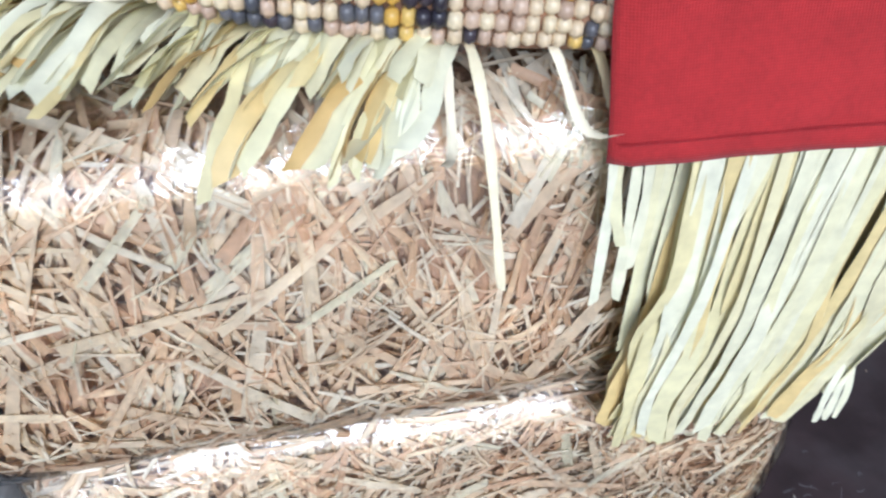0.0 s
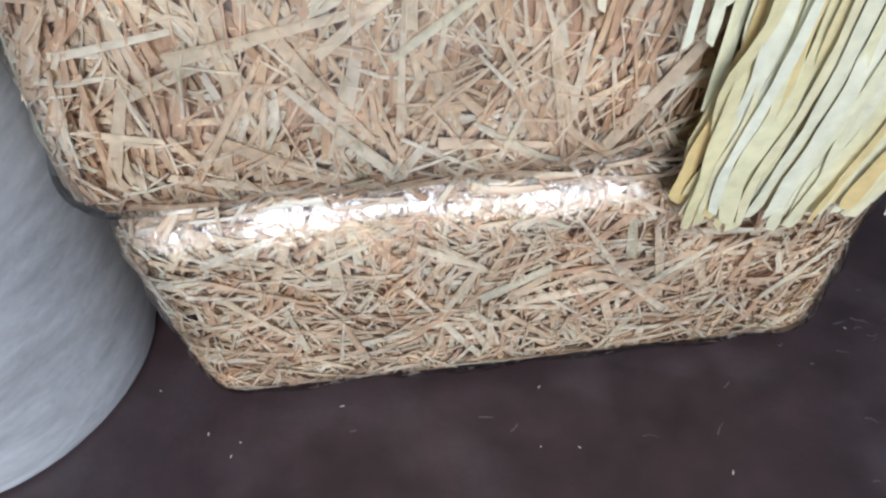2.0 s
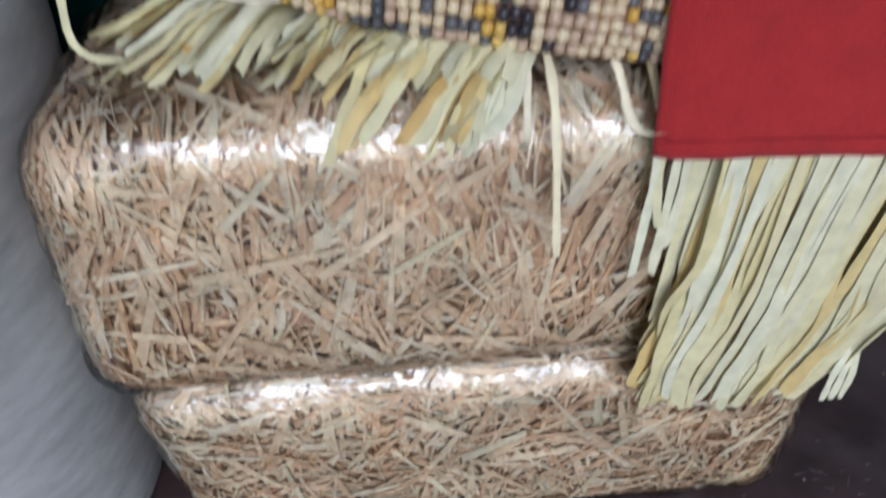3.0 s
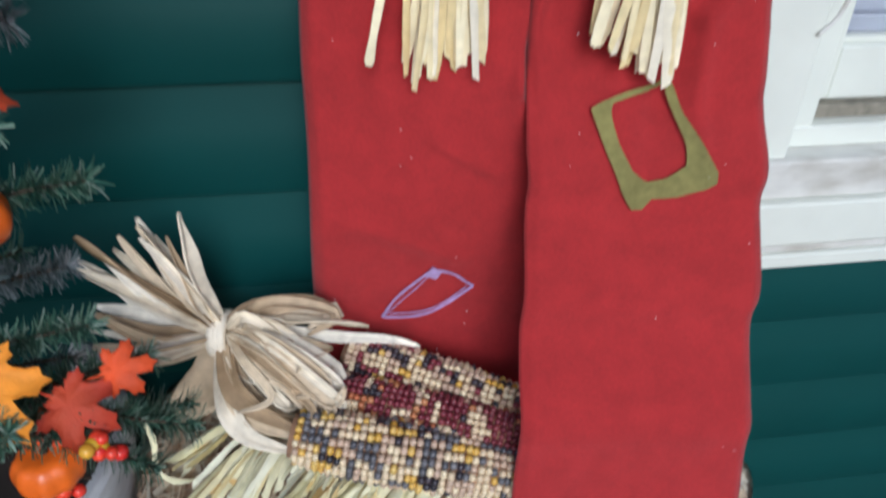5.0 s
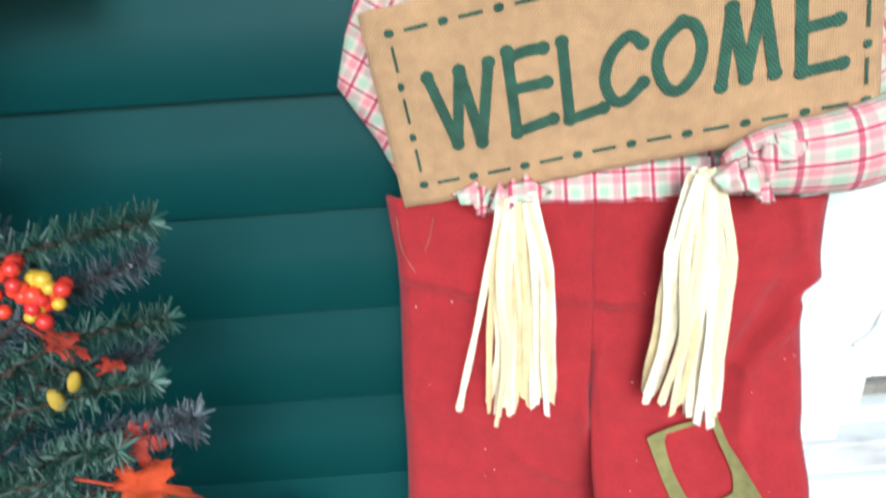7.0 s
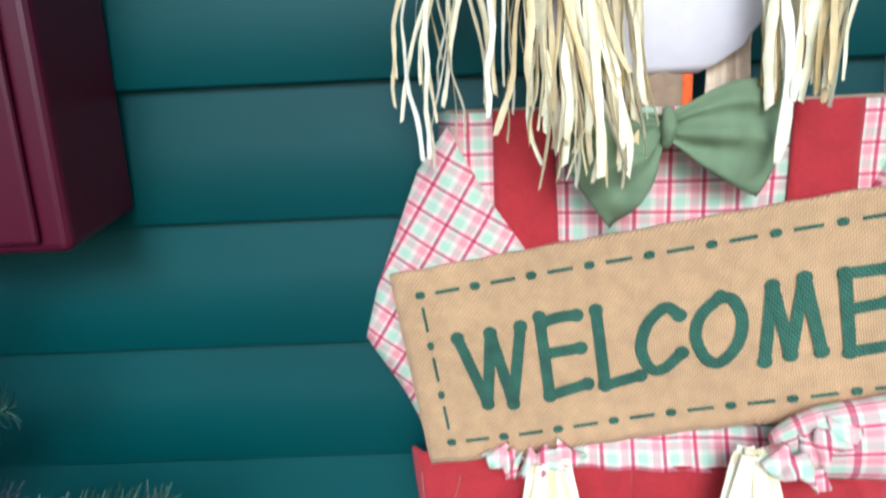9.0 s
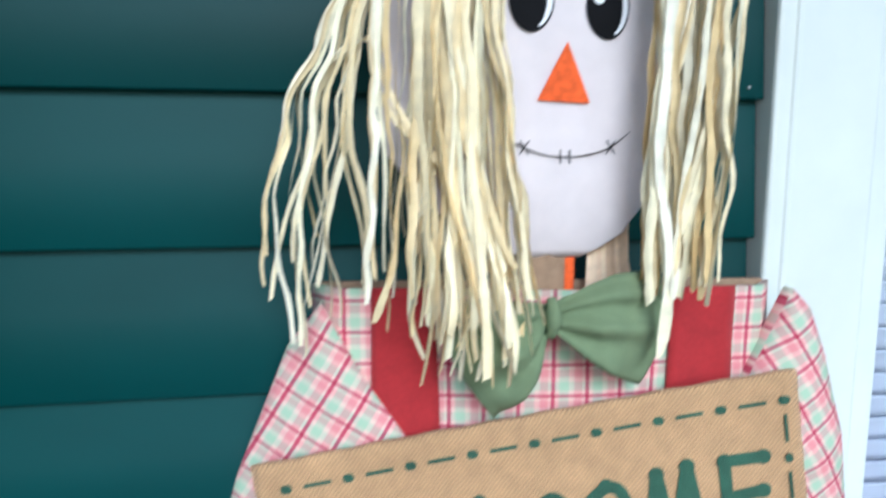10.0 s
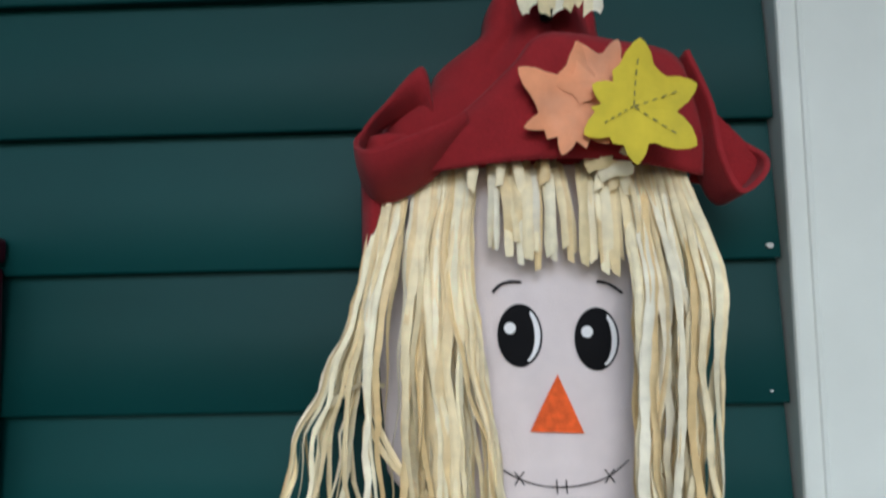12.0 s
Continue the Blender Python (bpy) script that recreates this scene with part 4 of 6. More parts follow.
def berries(c, n, spread, seed):
    rng = random.Random(seed)
    b = Build()
    c = V(c)
    b.tube([c + V((-0.05, 0.02, -0.04)), c + V((-0.02, 0.01, -0.01)), c], [0.0016, 0.0012], TWIG, 6, 5)
    stem = under_tree(b.ob("berry_spray", None, "spray of red and yellow berries"))
    bm = bmesh.new()
    bmesh.ops.create_icosphere(bm, subdivisions=2, radius=0.0056)
    for f in bm.faces:
        f.smooth = True
    me = bpy.data.meshes.new("berry")
    bm.to_mesh(me)
    bm.free()
    me.materials.append(BERRY)
    for i in range(n):
        o = new("berry", me)
        o.parent = stem
        t = rng.random()
        o.location = c + V((-spread * 1.5 * t + rng.uniform(-.3, .3) * spread, -0.01 + rng.uniform(-.4, .4) * spread * (0.3 + t), spread * 0.9 * t + rng.uniform(-.45, .45) * spread))
        k = rng.uniform(0.8, 1.15)
        o.scale = (k, k, k)


berries((-0.358, 0.333, 0.762), 38, 0.034, 4)
berries((-0.322, 0.285, 0.335), 9, 0.012, 5)
berries((-0.284, 0.275, 0.376), 11, 0.015, 6)


# ---- scarecrow ----
scare = empty("scarecrow", (0.02, 0.45, 0.24), "raffia-haired fabric scarecrow in red trousers and plaid shirt", "scarecrow")
sc = Build()


def flush(name, label="", parent=None, kind=""):
    """Closes the pieces gathered so far as one part."""
    global sc
    o = sc.ob(name, parent or scare, label, kind=kind)
    if not parent:
        o.matrix_parent_inverse = Matrix.Translation((-0.02, -0.45, -0.24))
    sc = Build()
    return o



def twist_y(x, z):
    """The hanging figure's front plane: its right side stands nearer."""
    return 0.437 - 0.165 * x


def pick(tab, z):
    """Value at height z from rows (z, value), highest first."""
    if z >= tab[0][0]:
        return tab[0][1]
    for (z0, a), (z1, b) in zip(tab, tab[1:]):
        if z >= z1:
            f = (z0 - z) / (z0 - z1)
            f = f * f * (3 - 2 * f)
            return a + (b - a) * f
    return tab[-1][1]


def crumple(x, z, k=1.0):
    return k * (0.0028 * noise.noise(V((x * 13, z * 9, 1.5))) + 0.0012 * noise.noise(V((x * 40, z * 30, 4))))


def pick_line(tab, z):
    """As pick(), with straight runs between the rows."""
    for (z0, a), (z1, b) in zip(tab, tab[1:]):
        if z >= z1:
            return a + (b - a) * min(1, (z0 - z) / (z0 - z1))
    return tab[-1][1]


L_EDGE = [(0.767, -0.156), (0.70, -0.151), (0.55, -0.157), (0.33, -0.166), (0.24, -0.17)]
R_EDGE = [(0.767, 0.186), (0.717, 0.187), (0.693, 0.190), (0.680, 0.175), (0.606, 0.186), (0.55, 0.188), (0.47, 0.183), (0.415, 0.174), (0.36, 0.165), (0.22, 0.165)]
R_Y = [(0.767, 0.437), (0.62, 0.428), (0.565, 0.418), (0.50, 0.374), (0.42, 0.318), (0.34, 0.268), (0.22, 0.247)]
L_Y = [(0.767, 0.437), (0.62, 0.428), (0.565, 0.419), (0.45, 0.412), (0.33, 0.425), (0.24, 0.405)]
MID = 0.010


# creases of the hanging cloth: two ends, height and width
CREASES = [((-0.149, 0.699, -0.094, 0.685), 0.005, 0.008), ((-0.094, 0.685, 0.024, 0.678), 0.005, 0.007), ((0.024, 0.678, 0.103, 0.683), 0.004, 0.007), ((0.172, 0.672, 0.135, 0.616), 0.007, 0.010),
           ((0.135, 0.616, 0.134, 0.533), 0.005, 0.009), ((0.158, 0.766, 0.170, 0.727), 0.004, 0.007), ((-0.055, 0.516, -0.012, 0.492), 0.003, 0.006), ((0.016, 0.630, 0.004, 0.56), 0.006, 0.006),
           ((-0.140, 0.60, -0.03, 0.64), 0.0025, 0.012), ((-0.13, 0.45, -0.04, 0.41), 0.0025, 0.010)]


def pants_pos(x, z, right):
    low = min(1, max(0, (0.56 - z) / 0.12))
    y = pick(R_Y if right else L_Y, z) - 0.165 * (x - (0.06 * low if right else 0)) * (1 - 0.4 * low)
    # folds: across the hips, beside the fly, and a long slanting one on the outer leg
    y -= 0.0015 * math.exp(-((z - 0.690 - 0.05 * abs(x)) / 0.006) ** 2)
    y += 0.0018 * math.exp(-((x - MID - 0.002) / 0.003) ** 2) * (1 if z > 0.55 else 0) + 0.010 * math.exp(-((x - MID) / 0.0035) ** 2) * math.exp(-((z - 0.585) / 0.022) ** 2)
    if right:
        y += 0.011 * math.exp(-((x - 0.125 - 0.36 * (z - 0.60)) / 0.011) ** 2) * math.exp(-((z - 0.62) / 0.09) ** 2)
    for (xa, za, xb, zb), d, w in CREASES:
        ex, ez = xb - xa, zb - za
        t = min(1, max(0, ((x - xa) * ex + (z - za) * ez) / (ex * ex + ez * ez)))
        nx = (-(x - xa) * ez + (z - za) * ex) / math.hypot(ex, ez)
        away = math.hypot(x - xa - t * ex, z - za - t * ez)
        y -= d * math.exp(-(away / w) ** 2) * (1 if nx > 0 else 1 - 0.6 * min(1, -nx / w))
    return V((x, y + crumple(x, z), z))


def pants_leg(z_hi, z_lo, right, nz):
    def f(u, v):
        z = lerp(z_hi, z_lo, v)
        if right:
            a, b = MID - 0.004 * min(1, max(0, (0.555 - z) / 0.03)) - 0.016 * min(1, max(0, (0.5 - z) / 0.12)) - 0.007 * min(1, max(0, (0.38 - z) / 0.1)), pick_line(R_EDGE, z)
        else:
            a, b = pick(L_EDGE, z), MID + 0.034 * min(1, max(0, (0.555 - z) / 0.08))
        x = lerp(a, b, u)
        e = 1 - abs(2 * u - 1)
        p = pants_pos(x, z, right)
        p.y += (0.008 if (u > 0.5) == right else 0.004 * min(1, max(0, (0.555 - z) / 0.03))) * max(0, 0.10 - e) / 0.10
        if right:
            p.y -= 0.004 * min(1, max(0, (0.555 - z) / 0.03))
        return p
    sc.sheet(f, 60, nz * 2, FELT, -0.003)


pants_leg(0.767, 0.233, True, 60)
pants_leg(0.767, 0.262, False, 56)
# hem and waist lines
for z, right in ((0.243, True),):
    sc.ribbon([pants_pos(x, z, True) + V((0, -0.0050, 0)) for x in (-0.013, 0.04, 0.10, 0.163)], 0.0012, V((0, 0, 1)), FELT_DARK, 20)

trousers = flush("trousers", "red felt trousers with a long fly seam")
# olive knee patch with its cut-out, and lilac stitches
def on_right(a, b, e):
    a, b = 0.095 + (a - 0.096) * 1.05, 0.531 + (b - 0.535) * 1.05
    p = pants_pos(a, b, True)
    return p + V((0, -0.0082 + e, 0))


outer = [(0.058, 0.556), (0.082, 0.566), (0.111, 0.575), (0.117, 0.570), (0.122, 0.554), (0.128, 0.545), (0.143, 0.519), (0.141, 0.511), (0.114, 0.501), (0.098, 0.500), (0.094, 0.493), (0.084, 0.492), (0.077, 0.503), (0.066, 0.530)]
inner = [(0.072, 0.558), (0.110, 0.571), (0.116, 0.553), (0.122, 0.536), (0.121, 0.524), (0.106, 0.515), (0.093, 0.512), (0.083, 0.520), (0.076, 0.534), (0.073, 0.546)]
ns = 40
def ring_pt(poly, t):
    n = len(poly)
    k = t * n
    i = int(k) % n
    f = k - int(k)
    a, b = poly[i], poly[(i + 1) % n]
    return (lerp(a[0], b[0], f), lerp(a[1], b[1], f))
cx, cz = 0.098, 0.535
def by_angle(poly):
    dense = [ring_pt(poly, i / 400) for i in range(400)]
    out = []
    for k in range(ns):
        a = 2 * math.pi * k / ns
        out.append(min(dense, key=lambda p: abs((math.atan2(p[1] - cz, p[0] - cx) - a + math.pi) % (2 * math.pi) - math.pi)))
    return out
oa, ia = by_angle(outer), by_angle(inner)
base = len(sc.v)
sc.v += [tuple(on_right(*p, 0)) for p in oa] + [tuple(on_right(*p, -0.0003)) for p in ia]
for k in range(ns):
    j = (k + 1) % ns
    sc.face([base + k, base + ns + k, base + ns + j, base + j], PATCH)


flush("knee_patch", "torn olive felt patch", trousers)


def on_left(a, b):
    return pants_pos(a, b, False) + V((0, -0.0045, 0))


rng_l = random.Random(77)


def stitch(pts, w, material):
    sc.ribbon([on_left(*p) for p in pts], w, V((0, 0, 1)), material, 24, 0.5)


stitch([(-0.105, 0.345), (-0.092, 0.368), (-0.074, 0.388), (-0.060, 0.402)], 0.0024, LILAC)
stitch([(-0.060, 0.402), (-0.042, 0.396), (-0.030, 0.386), (-0.024, 0.382)], 0.0022, LILAC)
stitch([(-0.024, 0.382), (-0.048, 0.360), (-0.066, 0.349), (-0.085, 0.345), (-0.105, 0.345)], 0.0024, LILAC)
stitch([(-0.101, 0.348), (-0.088, 0.364), (-0.072, 0.383), (-0.061, 0.398)], 0.0010, LILAC)
stitch([(-0.030, 0.381), (-0.050, 0.362), (-0.070, 0.352), (-0.098, 0.349)], 0.0012, LILAC)
sc.cut([(-0.067, 0.395), (-0.060, 0.405), (-0.052, 0.399), (-0.057, 0.391)], lambda a, b, e: on_left(a, b) + V((0, -0.001 + e, 0)), 0.002, LILAC)


flush("stitched_patch", "lilac stitched outline of a lost patch", trousers)
# lint and loose threads on the felt
for i in range(34):
    r = i % 2 == 0
    z = rng_l.uniform(0.30, 0.74)
    x = rng_l.uniform(0.03, 0.17) if r else rng_l.uniform(-0.15, -0.02)
    d = V((rng_l.uniform(-1, 1), 0, rng_l.uniform(-1, 1))).normalized() * rng_l.uniform(0.0006, 0.0018)
    p = pants_pos(x, z, r) + V((0, -0.0078, 0))
    sc.ribbon([p, p + d / 2, p + d], 0.0007, V((d.z, 0, -d.x)), PUREWHITE, 2)
for pts in ([(-0.148, 0.752), (-0.146, 0.725), (-0.136, 0.704)], [(-0.118, 0.752), (-0.122, 0.735), (-0.127, 0.722)]):
    sc.ribbon([pants_pos(x, z, False) + V((0, -0.004, 0)) for x, z in pts], 0.0005, V((1, 0, 0)), TAN, 10, 0.3)
flush("lint", "white lint specks and loose threads", trousers, "stuff")

# shirt body
def shirt_pos(x, z):
    return V((x, 0.463 - 0.11 * x - 0.012 * math.cos((x - 0.03) / 0.15 * 1.4) + crumple(x, z, 1.3), z))


def shirt_f(u, v):
    z = lerp(1.025, 0.755, v)
    w = lerp(0.159, 0.168, v)
    p = shirt_pos(0.0355 + (2 * u - 1) * w, z)
    p.y += 0.02 * max(0, abs(2 * u - 1) - 0.9) / 0.1
    return p


sc.sheet(shirt_f, 36, 30, PLAID, -0.004)
# stuffing board behind the shirt, seen along the shoulder line
sc.cut([(-0.118, 1.0265), (0.188, 1.0265), (0.188, 0.99), (0.188, 0.77), (-0.112, 0.77)], lambda a, b, e: V((a, 0.478 - 0.10 * a + e, b)), 0.004, TAN)
# gathered shirt hem
sc.sheet(lambda u, v: shirt_pos(-0.080 + 0.260 * u, 0.795 - 0.031 * v) + V((0, -0.006 - 0.0015 * math.sin(u * 50) * v - 0.012 * v, 0)), 70, 6, PLAID, -0.002)


shirt = flush("shirt", "pink and green plaid cotton shirt")
# sleeves: flat folded upper arms, then forearms towards the wrists
def sleeve(outline, ylift, turn, top):
    xs = [p[0] for p in outline]
    n = len(outline)
    cx, cz = sum(xs) / n, sum(p[1] for p in outline) / n
    rings = 7
    ca, sa = math.cos(turn), math.sin(turn)
    b0 = len(sc.v)
    rows = []
    for r in range(rings + 1):
        k = r / rings
        row = []
        for i in range(n * 4):
            a, b = ring_pt(outline, i / (n * 4))
            x, z = lerp(cx, a, k), lerp(cz, b, k)
            p = shirt_pos(x, z) + V((0, -ylift * (1 - k ** 3) - top + 0.002 * math.sin(z * 150 + x * 60) * (1 - k), 0))
            row.append(len(sc.v))
            sc.v.append(tuple(p))
        rows.append(row)
    m = n * 4
    for r in range(rings):
        for i in range(m):
            q = [rows[r][i], rows[r + 1][i], rows[r + 1][(i + 1) % m], rows[r][(i + 1) % m]]
            sc.face(q, PLAID, [(sc.v[j][0] * ca - sc.v[j][2] * sa, sc.v[j][0] * sa + sc.v[j][2] * ca) for j in q])
    edge = rows[-1]
    b1 = len(sc.v)
    sc.v += [(sc.v[j][0], sc.v[j][1] + 0.010, sc.v[j][2]) for j in edge]
    for i in range(m):
        sc.face([edge[(i + 1) % m], edge[i], b1 + i, b1 + (i + 1) % m], PLAID)


sleeve([(-0.117, 1.016), (-0.090, 0.966), (-0.062, 0.925), (-0.080, 0.86), (-0.12, 0.80), (-0.143, 0.777), (-0.159, 0.812), (-0.187, 0.856), (-0.176, 0.895), (-0.162, 0.930), (-0.140, 0.985)], 0.006, 0.55, 0.004)
flush("sleeve", "folded plaid sleeve", shirt)
sleeve([(0.194, 1.024), (0.176, 0.985), (0.158, 0.950), (0.158, 0.88), (0.17, 0.80), (0.185, 0.772), (0.224, 0.775), (0.240, 0.80), (0.248, 0.855), (0.238, 0.92), (0.222, 0.975), (0.208, 1.010)], 0.012, -0.55, 0.008)
flush("sleeve", "folded plaid sleeve", shirt)
# forearms below the sign, with frilled cuffs
sc.tube([V((0.225, 0.405, 0.815)), V((0.180, 0.398, 0.806)), V((0.125, 0.402, 0.800)), V((0.098, 0.405, 0.792))], [0.034, 0.032, 0.026, 0.014], PLAID, 20, 14, 0.55)
flush("cuff", "gathered plaid forearm", shirt)
sc.tube([V((-0.14, 0.476, 0.80)), V((-0.10, 0.470, 0.790)), V((-0.070, 0.455, 0.776)), V((-0.050, 0.446, 0.772))], [0.016, 0.016, 0.014, 0.010], PLAID, 16, 10, 0.55)


def frill(c, r, way):
    c, way = V(c), V(way).normalized()
    s = way.cross(V((0, 1, 0))).normalized()
    o = s.cross(way)
    def f(u, v):
        a = 2 * math.pi * u
        rr = r * (0.55 + 0.6 * v) * (1 + 0.16 * v * math.sin(a * 9) + 0.12 * noise.noise(V((math.cos(a) * 2, math.sin(a) * 2, v * 3))))
        return c + way * (v * 0.017 + 0.003 * math.sin(a * 5)) + s * rr * math.cos(a) + o * rr * 0.6 * math.sin(a)
    sc.sheet(f, 54, 5, PLAID, 0.001, closed_u=True)


flush("cuff", "gathered plaid forearm", shirt)
frill((0.108, 0.392, 0.800), 0.022, (-0.3, -0.1, -0.7))
frill((0.118, 0.395, 0.815), 0.020, (0.5, -0.1, -0.7))
flush("cuff", "gathered plaid forearm", shirt)
frill((-0.055, 0.436, 0.785), 0.020, (0.2, -0.1, -0.7))
frill((-0.078, 0.440, 0.780), 0.012, (-0.6, -0.1, -0.7))

flush("cuff", "frilled plaid cuff", shirt)
# suspenders
for pts in ([(-0.085, 1.0262), (-0.044, 1.0262), (-0.0405, 0.92), (-0.062, 0.92), (-0.086, 0.962)], [(0.109, 1.0262), (0.155, 1.0262), (0.156, 0.92), (0.109, 0.92)]):
    b0 = len(sc.v)
    xs0, xs1 = pts[0][0], pts[1][0]
    x2 = pts[2][0]
    sc.sheet(lambda u, v: shirt_pos(lerp(lerp(xs0, pts[-1][0], min(1, v * 1.5)), lerp(xs1, x2, v), u), lerp(1.0262, 0.90, v)) + V((0, -0.0035, 0)), 8, 14, FELT, -0.002)
    flush("suspender", "red felt suspender", shirt)





# hanging raffia of the wrists
def bunch(top, n, spread, tips, seed, material, slope=0.0, width=0.0068, depth=0.014):
    rng = random.Random(seed)
    for i in range(n):
        f = (i + 0.5) / n + rng.uniform(-.03, .03)
        a = V(top) + V(((f - 0.5) * spread[0], rng.uniform(-1, 1) * depth * 0.5, rng.uniform(-.004, .004)))
        z = tips + slope * (0.5 - f) + rng.uniform(-0.010, 0.012)
        e = V((top[0] + (f - 0.5) * spread[1] + spread[2], top[1] + spread[3] + rng.uniform(-1, 1) * depth * 0.6, z))
        m = a.lerp(e, 0.3) + V(((f - 0.5) * (spread[1] - spread[0]) * 0.35, -0.008, 0))
        m2 = a.lerp(e, 0.65) + V((rng.uniform(-.005, .005), -0.006 + rng.uniform(-.004, .004), 0))
        sc.ribbon([a, m, m2, e], width * rng.uniform(0.75, 1.2), V((1, rng.uniform(-.35, .35), 0)), material, 12, rng.uniform(-.25, .3), twist=rng.uniform(-.35, .35))


bunch((-0.052, 0.427, 0.776), 26, (0.022, 0.060, 0.000, -0.008), 0.578, 5, RAFFIA, -0.012)
flush("raffia_wrist", "bunch of pale cream raffia", kind="stuff")
bunch((0.080, 0.396, 0.796), 32, (0.016, 0.070, -0.002, -0.006), 0.592, 6, RAFFIA, 0.034)
flush("raffia_wrist", "bunch of pale cream raffia", kind="stuff")
sc.ribbon([V((-0.066, 0.424, 0.77)), V((-0.072, 0.422, 0.74)), V((-0.090, 0.415, 0.66)), V((-0.103, 0.412, 0.605)), V((-0.107, 0.412, 0.585))], 0.006, V((1, 0, 0)), RAFFIA, 12)

flush("raffia_strand")
# raffia under the leg ends: the outer one hangs over the bales' front, the other lies on the bale
rng = random.Random(11)
for layer, count in ((1, 34), (0, 50)):
    for i in range(count):
        f = (i + rng.uniform(0.1, 0.9)) / count
        x0 = lerp(0.020, 0.163, f)
        a = V((x0, pants_pos(x0, 0.238, True).y + 0.002 + 0.006 * layer + rng.uniform(-.002, .002), 0.240))
        g = f + rng.gauss(0, 0.035)
        e = V((lerp(0.004, 0.140, g), 0.250 + 0.006 * layer + rng.uniform(-.007, .003), 0.042 - 0.014 * math.sin(g * 3.1) + rng.uniform(-.014, .012)))
        m = a.lerp(e, 0.35) + V((rng.uniform(-.006, .003), -0.006 + rng.uniform(-.004, .003), 0))
        sc.ribbon([a, m, a.lerp(e, 0.6) + V((rng.uniform(-.006, .006), -0.006, 0)), a.lerp(e, 0.82) + V((rng.uniform(-.006, .006), -0.003, 0)), e], rng.uniform(0.0050, 0.0112), V((1, rng.uniform(-.25, .25), 0)), RAFFIA_GREEN, 14, rng.uniform(-.16, .16), twist=rng.uniform(-.5, .5))
for x0, x1, z1 in ((-0.010, -0.013, 0.150), (-0.008, -0.004, 0.185), (0.000, -0.002, 0.150), (0.006, 0.002, 0.17), (0.010, 0.006, 0.11), (0.014, 0.008, 0.12)):
    sc.ribbon([V((x0, 0.262, 0.240)), V((x0 - 0.001, 0.258, 0.21)), V((x1, 0.256, z1))], 0.0052, V((1, 0.2, 0)), RAFFIA_GREEN, 8, 0.1, twist=0.3)
for dx in (0.0, 0.006, 0.012):
    a = V((0.142, 0.258, 0.15))
    sc.ribbon([a, V((0.138, 0.246, 0.09)), V((0.130 + dx, 0.24, 0.06)), V((0.132 + dx, 0.240, 0.030))], 0.0055, V((1, 0, 0)), RAFFIA_GREEN, 10)
flush("raffia_leg_fringe", "long pale raffia fringe below the trouser hem", kind="stuff")
CLUSTERS = [((-0.205, 0.400), (-0.292, 0.350), 15), ((-0.190, 0.392), (-0.262, 0.308), 16), ((-0.180, 0.385), (-0.226, 0.300), 13), ((-0.142, 0.358), (-0.191, 0.298), 15),
            ((-0.128, 0.350), (-0.176, 0.278), 9), ((-0.104, 0.333), (-0.154, 0.276), 15), ((-0.092, 0.326), (-0.138, 0.280), 13), ((-0.074, 0.320), (-0.126, 0.266), 14), ((-0.066, 0.316), (-0.108, 0.264), 14)]
for (rx, ry), (tx, ty), count in CLUSTERS:
    root, aim = V((rx, ry, 0.268)), V((tx, ty, 0.263))
    out = (aim - root).normalized()
    side = V((-out.y, out.x, 0))
    for i in range(count):
        s = rng.uniform(-1, 1)
        a = root + side * (0.006 * s) + V((0, 0, rng.uniform(-.003, .004)))
        e = aim + side * (0.018 * s + rng.gauss(0, .007)) + out * rng.uniform(-.026, .012)
        e.z += rng.uniform(-.002, .010)
        tail = [e]
        if e.y < 0.268:
            e = V((e.x, 0.264, 0.258))
            tail = [e, e + V((rng.uniform(-.014, -.002), -0.008, -0.005 - rng.uniform(0, .014)))]
        m = a.lerp(e, 0.5) + V((rng.uniform(-.003, .003), rng.uniform(-.003, .003), rng.uniform(0.005, 0.017)))
        sc.ribbon([a, m, a.lerp(e, 0.8) + V((0, 0, rng.uniform(0.003, 0.008)))] + tail, rng.uniform(0.0032, 0.0084), side + V((0, 0, rng.uniform(-.8, .8))), RAFFIA_GREEN, 10, rng.uniform(-.2, .25), -0.25, rng.uniform(-.5, .5))
for a, e in (((-0.066, 0.318, 0.268), (-0.060, 0.256, 0.178)), ((-0.068, 0.318, 0.268), (-0.082, 0.257, 0.246)), ((-0.050, 0.318, 0.266), (-0.008, 0.262, 0.246)), ((-0.030, 0.315, 0.266), (0.004, 0.268, 0.252))):
    a, e = V(a), V(e)
    sc.ribbon([a, V((lerp(a.x, e.x, 0.4), 0.288, 0.272)), V((lerp(a.x, e.x, 0.6), 0.262, 0.246)), e + V((0, -0.008, 0))], 0.0042, V((1, 0, 0)), RAFFIA, 14, 0.2)

sc.ribbon([V((-0.318, 0.365, 0.330)), V((-0.300, 0.350, 0.303)), V((-0.302, 0.345, 0.268)), V((-0.280, 0.335, 0.262)), V((-0.245, 0.345, 0.266))], 0.0046, V((1, 0.3, 0)), RAFFIA_GREEN, 16, 0.2, twist=0.8)
flush("raffia_leg_fringe", "short pale raffia fringe spread over the bale", kind="stuff")
